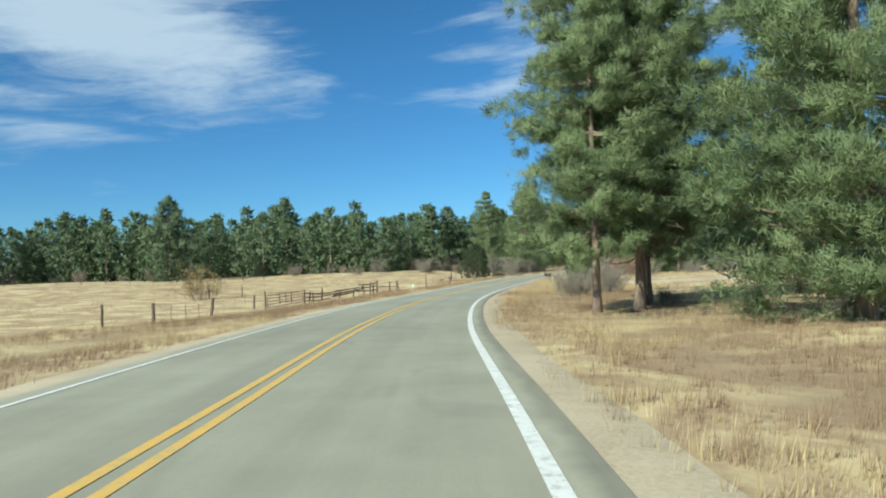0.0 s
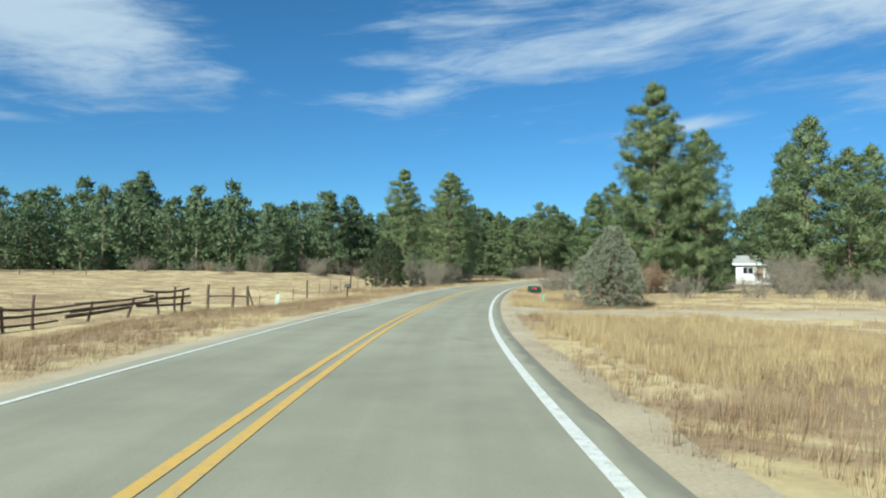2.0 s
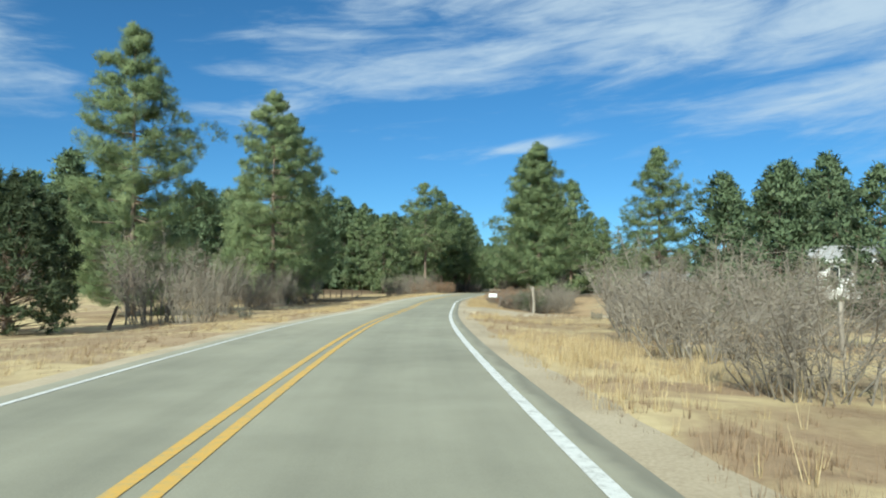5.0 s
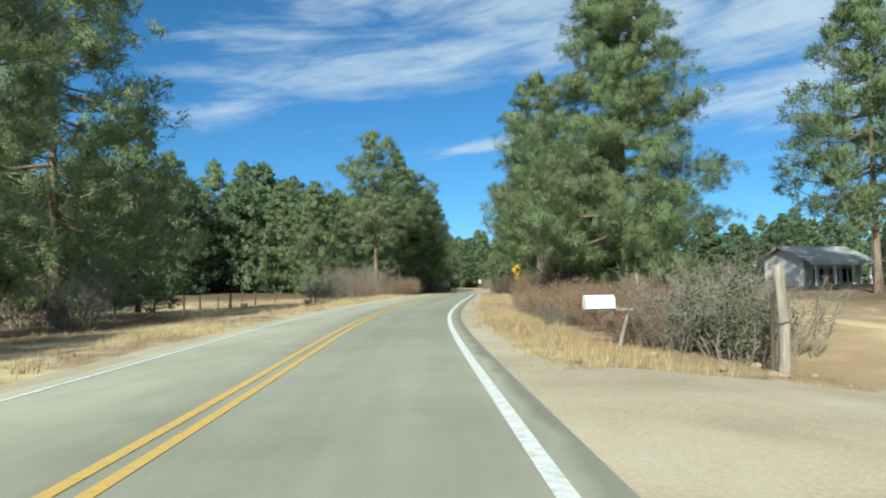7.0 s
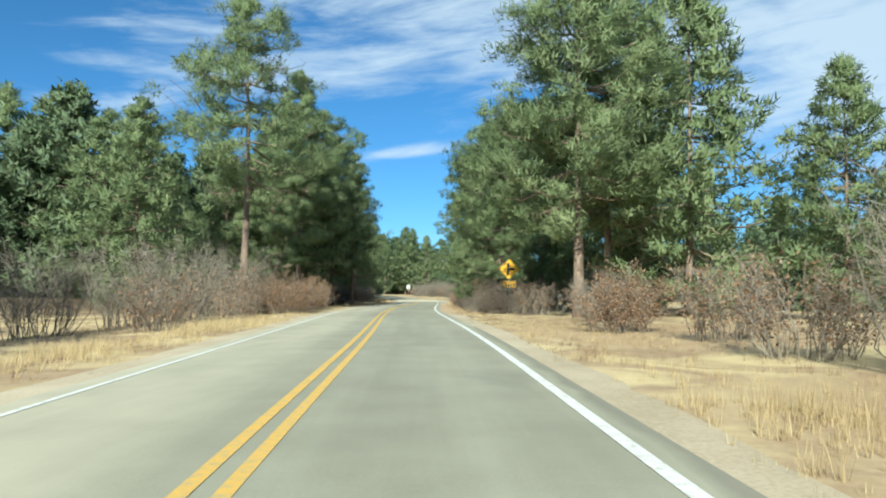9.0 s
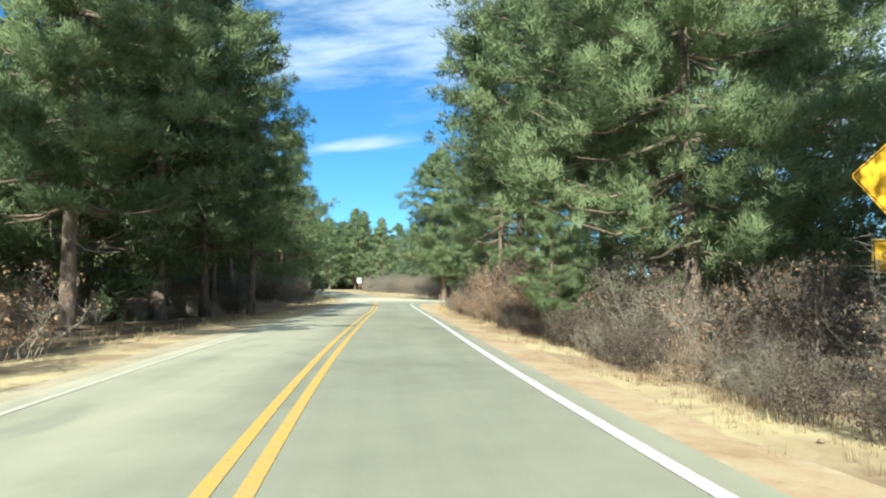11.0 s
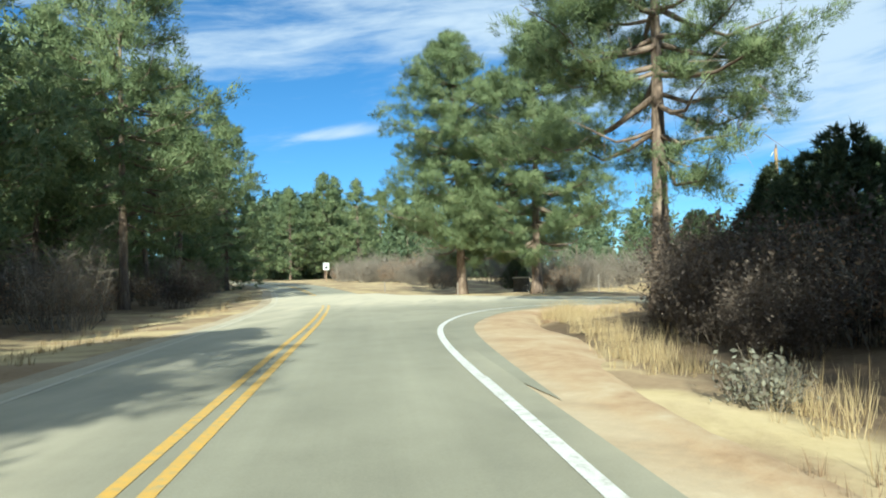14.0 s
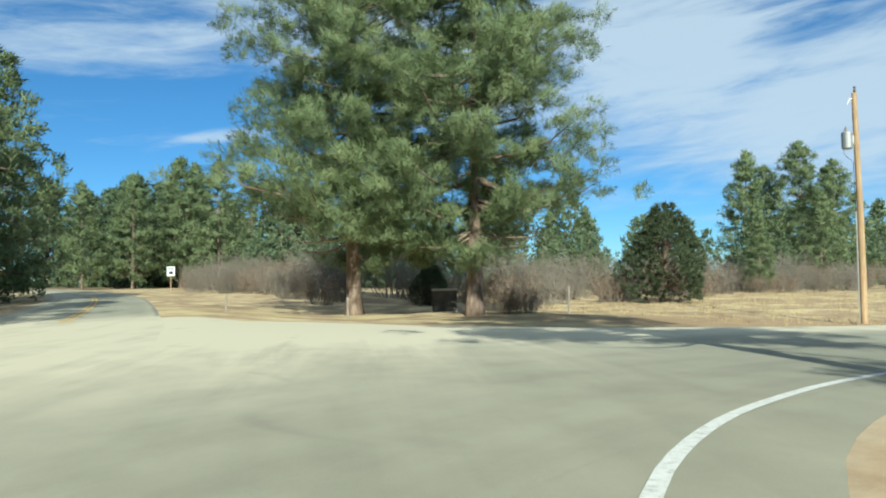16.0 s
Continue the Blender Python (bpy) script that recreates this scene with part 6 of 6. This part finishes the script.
def posts():
    # big weathered gate post with a tied brace
    x, y = 37.45, 143.65
    g = thing("gate_post", "thick weathered grey log post by the drive", "post", (x, y, gz(x, y)), 0, "drive posts")
    rng = np.random.default_rng(8)
    zz = np.linspace(-0.3, 2.15, 9)
    pts = np.column_stack([0.03 * np.sin(zz * 2.0), 0.02 * np.cos(zz * 3.0), zz])
    part("log", Geo().tube(pts, np.linspace(0.125, 0.1, 9), 11, True, 0.2, rng).mesh("log", True), M_GREYWOOD, g)
    part("side_post", Geo().tube([(-0.17, 0.1, -0.3), (-0.16, 0.09, 0.8), (-0.15, 0.07, 1.6)], [0.05, 0.045, 0.04], 8), M_POST, g, "dark companion post")
    part("wire_band", Geo().tube([(0.13 * math.cos(a), 0.13 * math.sin(a), 1.02 + 0.02 * math.sin(3 * a)) for a in np.linspace(0, 6.28, 17)], 0.012, 4, False), M_STEEL, g)
    # old fence stakes on the right verge
    for i, (x, y, h, r, lx, ly) in enumerate(((20.7, 97.2, 1.35, 0.05, 0.1, 0.0), (25.2, 98.3, 0.95, 0.06, 0.35, -0.05), (24.2, 104.3, 1.1, 0.05, 0.0, 0.0), (30.5, 121.5, 1.3, 0.08, 0.0, 0.0), (42.7, 154.6, 1.7, 0.035, -0.05, 0.0), (17.8, 86.2, 1.1, 0.04, 0.0, 0.0), (20.8, 88.6, 1.0, 0.03, 0.05, 0.0))):
        g = thing("fence_post", "lone weathered grey fence post in dry grass", "post", (x, y, gz(x, y)), 0, "old fence posts")
        part("log", post_mesh(h, r, 72 + i, (lx, ly)), M_GREYWOOD, g)
    for i, (x, y, h) in enumerate(((116.4, 294.5, 1.1), (126.8, 288.2, 1.5), (112.6, 300.2, 0.9))):
        g = thing("fence_post", "pale marker post near the big pines", "post", (x, y, gz(x, y)), 0, "old fence posts")
        part("log", post_mesh(h, 0.06, 79 + i), M_GREYWOOD, g)
    # pale utility marker
    x, y = -3.5, 83.0
    g = thing("utility_marker", "pale green plastic utility marker, tilted", "marker post", (x, y, gz(x, y)))
    m = Matrix.Rotation(radians(8), 4, "Y")
    part("blade", bevelled(Geo().box(-0.13, 0.13, -0.03, 0.03, -0.2, 0.95, m), 0.02, 2), M_MARKER, g)


def round_diamond(half, r, n=4):
    """A square standing on its corner, with rounded corners."""
    pts = []
    for k in range(4):
        a0 = math.pi / 2 * k
        c = (half - r * math.sqrt(2)) * math.cos(a0), (half - r * math.sqrt(2)) * math.sin(a0)
        for j in range(n + 1):
            a = a0 - math.pi / 4 + math.pi / 2 * j / n
            pts.append((c[0] + r * math.cos(a), c[1] + r * math.sin(a)))
    return pts


def lettering(text, size, mat, parent, at, name="lettering"):
    cu = bpy.data.curves.new(name, "FONT")
    cu.body, cu.size, cu.align_x, cu.align_y, cu.extrude = text, size, "CENTER", "CENTER", 0.002
    tmp = bpy.data.objects.new(name, cu)
    scene.collection.objects.link(tmp)
    me = bpy.data.meshes.new_from_object(tmp.evaluated_get(bpy.context.evaluated_depsgraph_get()))
    bpy.data.objects.remove(tmp)
    ob = part(name, me, mat, parent)
    ob.matrix_basis = Matrix.Translation(at) @ Matrix.Rotation(math.pi / 2, 4, "X")
    return ob


def signs():
    # side road warning
    x, y = 67.9, 209.45
    z = gz(x, y)
    ob = thing("road_sign", "yellow diamond side-road warning sign with number plaque", "road sign", (x, y, z), -34)
    top = 3.66 - z
    part("pole", bevelled(Geo().box(-0.035, 0.035, 0.02, 0.09, -0.4, top + 0.62), 0.006), M_GALV, ob, "grey square sign pole")
    tilt = Matrix.Translation((0, 0, top)) @ Matrix.Rotation(radians(3), 4, "Y")
    d = part("diamond", Geo().plate(round_diamond(0.71, 0.05), 0.006, tilt), M_SIGNYELLOW, ob)
    rim = Geo()
    o1, o2 = round_diamond(0.685, 0.045), round_diamond(0.665, 0.04)
    n = len(o1)
    v = [tilt @ Vector((a, -0.006, b)) for a, b in o1] + [tilt @ Vector((a, -0.006, b)) for a, b in o2]
    rim.add(np.array(v), [(k, (k + 1) % n, n + (k + 1) % n, n + k) for k in range(n)])
    part("border", rim, M_BLACK, d)
    part("symbol", Geo().plate([(-0.16, -0.42), (-0.16, 0.42), (0.0, 0.42), (0.0, 0.075), (0.36, 0.075), (0.36, -0.075), (0.0, -0.075), (0.0, -0.42)][::-1], 0.003, Matrix.Translation((0.0, -0.007, 0)) @ tilt), M_BLACK, d, "black side-road symbol")
    zp = 2.62 - z
    q = part("plaque", bevelled(Geo().box(-0.45, 0.45, -0.004, 0.004, zp - 0.225, zp + 0.225), 0.002), M_SIGNYELLOW, ob)
    fr = Geo()
    for x0, x1, z0, z1 in ((-0.43, 0.43, 0.19, 0.205), (-0.43, 0.43, -0.205, -0.19), (-0.43, -0.415, -0.19, 0.19), (0.415, 0.43, -0.19, 0.19)):
        fr.box(x0, x1, -0.009, -0.0055, zp + z0, zp + z1)
    part("border", fr, M_BLACK, q)
    lettering("CR", 0.13, M_BLACK, q, (-0.24, -0.008, zp - 0.0))
    lettering("224", 0.34, M_BLACK, q, (0.13, -0.008, zp + 0.0))
    for dz in (-0.12, 0.3, -0.32):
        part("bolt", Geo().tube([(0, -0.02, top + dz), (0, 0.02, top + dz)], 0.014, 6), M_GALV, ob)
    # white sign beyond the junction
    x, y = 130.6, 349.7
    z = gz(x, y)
    ob = thing("road_sign", "white rectangular road sign on a pale post", "road sign", (x, y, z), -22)
    part("pole", bevelled(Geo().box(-0.05, 0.05, 0.02, 0.1, -0.4, 3.1), 0.006), M_LUMBER, ob)
    pl = part("plate", bevelled(Geo().box(-0.46, 0.46, -0.005, 0.005, 2.0, 3.15), 0.003), M_SIGNWHITE, ob)
    for k, (w, h0, h1) in enumerate(((0.3, 2.86, 2.96), (0.3, 2.68, 2.78), (0.24, 2.2, 2.55))):
        part("mark", Geo().box(-w, w, -0.012, -0.008, h0, h1), M_BLACK, pl)
    # far yellow sign at the bend
    x, y = 117.6, 372.0
    z = gz(x, y)
    ob = thing("road_sign", "small yellow diamond sign at the far bend", "road sign", (x, y, z), -14)
    part("pole", bevelled(Geo().box(-0.04, 0.04, 0.02, 0.08, -0.4, 3.1), 0.006), M_GALV, ob)
    part("diamond", Geo().plate(round_diamond(0.65, 0.05), 0.006, Matrix.Translation((0, 0, 2.6))), M_SIGNYELLOW, ob)


def utility():
    x, y = 133.0, 275.4
    z = gz(x, y)
    ob = thing("utility_pole", "tall tan wooden utility pole with a transformer", "utility pole", (x, y, z), -60)
    rng = np.random.default_rng(4)
    zz = np.linspace(-0.5, 11.3, 12)
    part("pole", Geo().tube(np.column_stack([0.03 * np.sin(zz * 0.4), 0 * zz, zz]), np.linspace(0.17, 0.12, 12), 12, True, 0.02, rng).mesh("pole", True), M_POLE, ob)
    tr = part("transformer", bevelled(Geo().tube([(-0.42, 0, 8.55), (-0.42, 0, 8.6), (-0.42, 0, 9.35), (-0.42, 0, 9.42)], [0.2, 0.25, 0.25, 0.2], 14), 0.01), M_GALV, ob, "pale grey drum transformer")
    part("bushing", Geo().tube([(-0.42, 0.08, 9.4), (-0.42, 0.1, 9.55), (-0.42, 0.1, 9.7)], [0.06, 0.04, 0.02], 8), M_BROWNWALL, tr)
    part("bracket", Geo().box(-0.3, -0.1, -0.05, 0.05, 8.8, 9.2), M_GALV, tr)
    part("insulator", Geo().tube([(0, 0, 11.25), (0, 0, 11.4), (0, 0, 11.5), (0, 0, 11.62)], [0.03, 0.07, 0.05, 0.06], 8), M_MAILGREY, ob)
    part("cutout", Geo().tube([(-0.05, 0, 11.05), (-0.25, 0, 11.0), (-0.36, 0, 10.75)], [0.03, 0.05, 0.03], 7), M_MAILWHITE, ob)
    part("conduit", Geo().tube([(-0.2, -0.05, -0.3), (-0.17, -0.05, 5.5)], 0.03, 7), M_GALV, ob)
    part("drop_wire", Geo().tube([(-0.42, 0.1, 9.7), (-0.6, 0.1, 9.2), (-0.55, 0.05, 8.3), (-0.2, -0.03, 7.9), (-0.17, -0.05, 5.4)], 0.012, 5, False), M_BLACK, ob)
    # cabinet beside the big pine
    x, y = 125.2, 296.4
    z = gz(x, y)
    ob = thing("utility_cabinet", "dark metal utility cabinet with a pale lid", "utility box", (x, y, z), -44)
    part("body", bevelled(Geo().box(-0.75, 0.75, -0.45, 0.45, -0.1, 1.25), 0.03, 2), M_CABINET, ob)
    part("lid", bevelled(Geo().box(-0.8, 0.8, -0.5, 0.5, 1.25, 1.37), 0.03, 2), M_CABTOP, ob, "pale flat lid")
    part("door", bevelled(Geo().box(-0.68, -0.02, -0.475, -0.45, 0.05, 1.15), 0.008), M_CABINET, ob)
    part("door", bevelled(Geo().box(0.02, 0.68, -0.475, -0.45, 0.05, 1.15), 0.008), M_CABINET, ob)


# ---- houses ----
def house(label, x, y, turn, w, d, eave, ridge, wall, roof, porch=False, base=0.0):
    z = gz(x, y) + base
    ob = thing("house", label, "house", (x, y, z), turn)
    hw, hd, th = w / 2, d / 2, 0.18
    part("floor_slab", bevelled(Geo().box(-hw, hw, -hd, hd, -1.2 - base, 0.02), 0.02), M_CABTOP, ob)
    # walls with real openings in the front
    xs = [-hw, -hw + w * 0.14, -hw + w * 0.36, -hw + w * 0.5, -hw + w * 0.64, -hw + w * 0.86, hw]
    sill, head = 1.0, 2.1
    for i in range(6):
        x0, x1 = xs[i], xs[i + 1]
        for z0, z1 in (((0.02, sill), (head, eave)) if i in (1, 4) else ((0.02, eave),)):
            part("wall", Geo().box(x0, x1, -hd, -hd + th, z0, z1), wall, ob)
    for x0, x1, y0, y1 in ((-hw, hw, hd - th, hd), (-hw, -hw + th, -hd + th, hd - th), (hw - th, hw, -hd + th, hd - th)):
        part("wall", Geo().box(x0, x1, y0, y1, 0.02, eave), wall, ob)
    for side in (-1, 1):
        part("gable", Geo().add([(side * hw, -hd, eave), (side * hw, hd, eave), (side * hw, 0, ridge - 0.05), (side * (hw - th), -hd, eave), (side * (hw - th), hd, eave), (side * (hw - th), 0, ridge - 0.05)],
                                [(0, 1, 2), (5, 4, 3), (0, 3, 4, 1), (1, 4, 5, 2), (2, 5, 3, 0)]), wall, ob)
    for i in (1, 4):
        x0, x1 = xs[i], xs[i + 1]
        wn = part("window", Geo().box(x0, x1, -hd + 0.08, -hd + 0.1, sill, head), M_GLASS, ob)
        for a0, a1, b0, b1 in ((x0, x1, sill, sill + 0.08), (x0, x1, head - 0.08, head), (x0, x0 + 0.07, sill + 0.08, head - 0.08), (x1 - 0.07, x1, sill + 0.08, head - 0.08), ((x0 + x1) / 2 - 0.03, (x0 + x1) / 2 + 0.03, sill + 0.08, head - 0.08)):
            part("frame", Geo().box(a0, a1, -hd - 0.03, -hd + 0.07, b0, b1), M_MAILWHITE, wn)
    part("door", bevelled(Geo().box(-0.45, 0.45, -hd - 0.05, -hd - 0.004, 0.03, 2.05), 0.01), M_BROWNWALL, ob)
    out = 0.5
    front = 1.0 if porch else out
    slope = (ridge - eave) / hd
    for sgn, reach in ((-1, front), (1, out)):
        y1 = sgn * (hd + reach)
        ze = eave - slope * min(reach, 0.9) if not porch or sgn > 0 else eave - 0.35
        v = [(-hw - out, 0, ridge), (hw + out, 0, ridge), (hw + out, y1, ze), (-hw - out, y1, ze)]
        v += [(a, b, c + 0.14) for a, b, c in v]
        part("roof_slope", Geo().add(v, [(0, 1, 2, 3), (7, 6, 5, 4), (0, 4, 5, 1), (1, 5, 6, 2), (2, 6, 7, 3), (3, 7, 4, 0)]), roof, ob)
        part("fascia", Geo().box(-hw - out, hw + out, y1 - 0.03 if sgn < 0 else y1, y1 if sgn < 0 else y1 + 0.03, ze - 0.12, ze + 0.16), M_MAILWHITE, ob, "white fascia board")
    if porch:
        for px in np.linspace(-hw + 0.2, hw - 0.2, 4):
            part("porch_post", Geo().box(px - 0.07, px + 0.07, -hd - 0.86, -hd - 0.74, -1.2 - base, eave - 0.3), M_MAILWHITE, ob)
    return ob


def houses():
    house("white house with grey roof among the trees", 66.0, 139.5, -35, 7.0, 5.0, 2.7, 3.8, M_WALL, M_ROOF, False, 0.6)
    house("small house with grey roof and white porch posts", 69.2, 169.0, 0, 5.6, 3.2, 2.7, 3.5, M_WALL, M_ROOF, True, -0.9)
    house("white house seen between pines", 76.4, 130.2, -50, 7.0, 5.0, 3.2, 4.4, M_WALL, M_ROOF, False, 1.8)
    house("brown house with a red roof beyond the field", 174.0, 273.0, 60, 10.0, 7.0, 3.0, 5.4, M_BROWNWALL, M_REDROOF)


def rocks():
    rng = np.random.default_rng(12)
    base = []
    for s in range(3):
        bm = bmesh.new()
        bmesh.ops.create_icosphere(bm, subdivisions=2, radius=1.0)
        for v in bm.verts:
            v.co *= 1 + 0.25 * noise.noise(v.co * 1.6 + Vector((s * 7, 0, 0)))
            v.co.z *= 0.55
        me = bpy.data.meshes.new("rock")
        bm.to_mesh(me)
        bm.free()
        me.materials.append(M_ROCK)
        base.append(me)
    for i in range(36):
        if i < 12:
            x, y = 35 + rng.uniform(0, 4.5), 142.6 + rng.uniform(0, 2.4)
        elif i < 24:
            x, y = 48 + rng.uniform(-3, 5), 166 + rng.uniform(-6, 8)
        else:
            k = rng.integers(215, 420)
            x, y = beside(MAIN_LINE, 4.4 + rng.uniform(0, 1.2))[k]
        if road_field([(x, y)])[0][0] < 4.2 or (128 < y < 142.4 and x > 24):
            continue
        ob = new("rock", base[i % 3])
        s = rng.uniform(0.05, 0.17) if i < 24 else rng.uniform(0.03, 0.06)
        ob.matrix_basis = pose(x, y, gz(x, y) + s * 0.15, 0, 0, rng.uniform(0, 360)) @ Matrix.Scale(s, 4)
        tagged(ob, "small tan sandstone rock on bare earth", "rock", "scattered rocks")


left_fences()
mailboxes()
posts()
signs()
utility()
houses()
rocks()
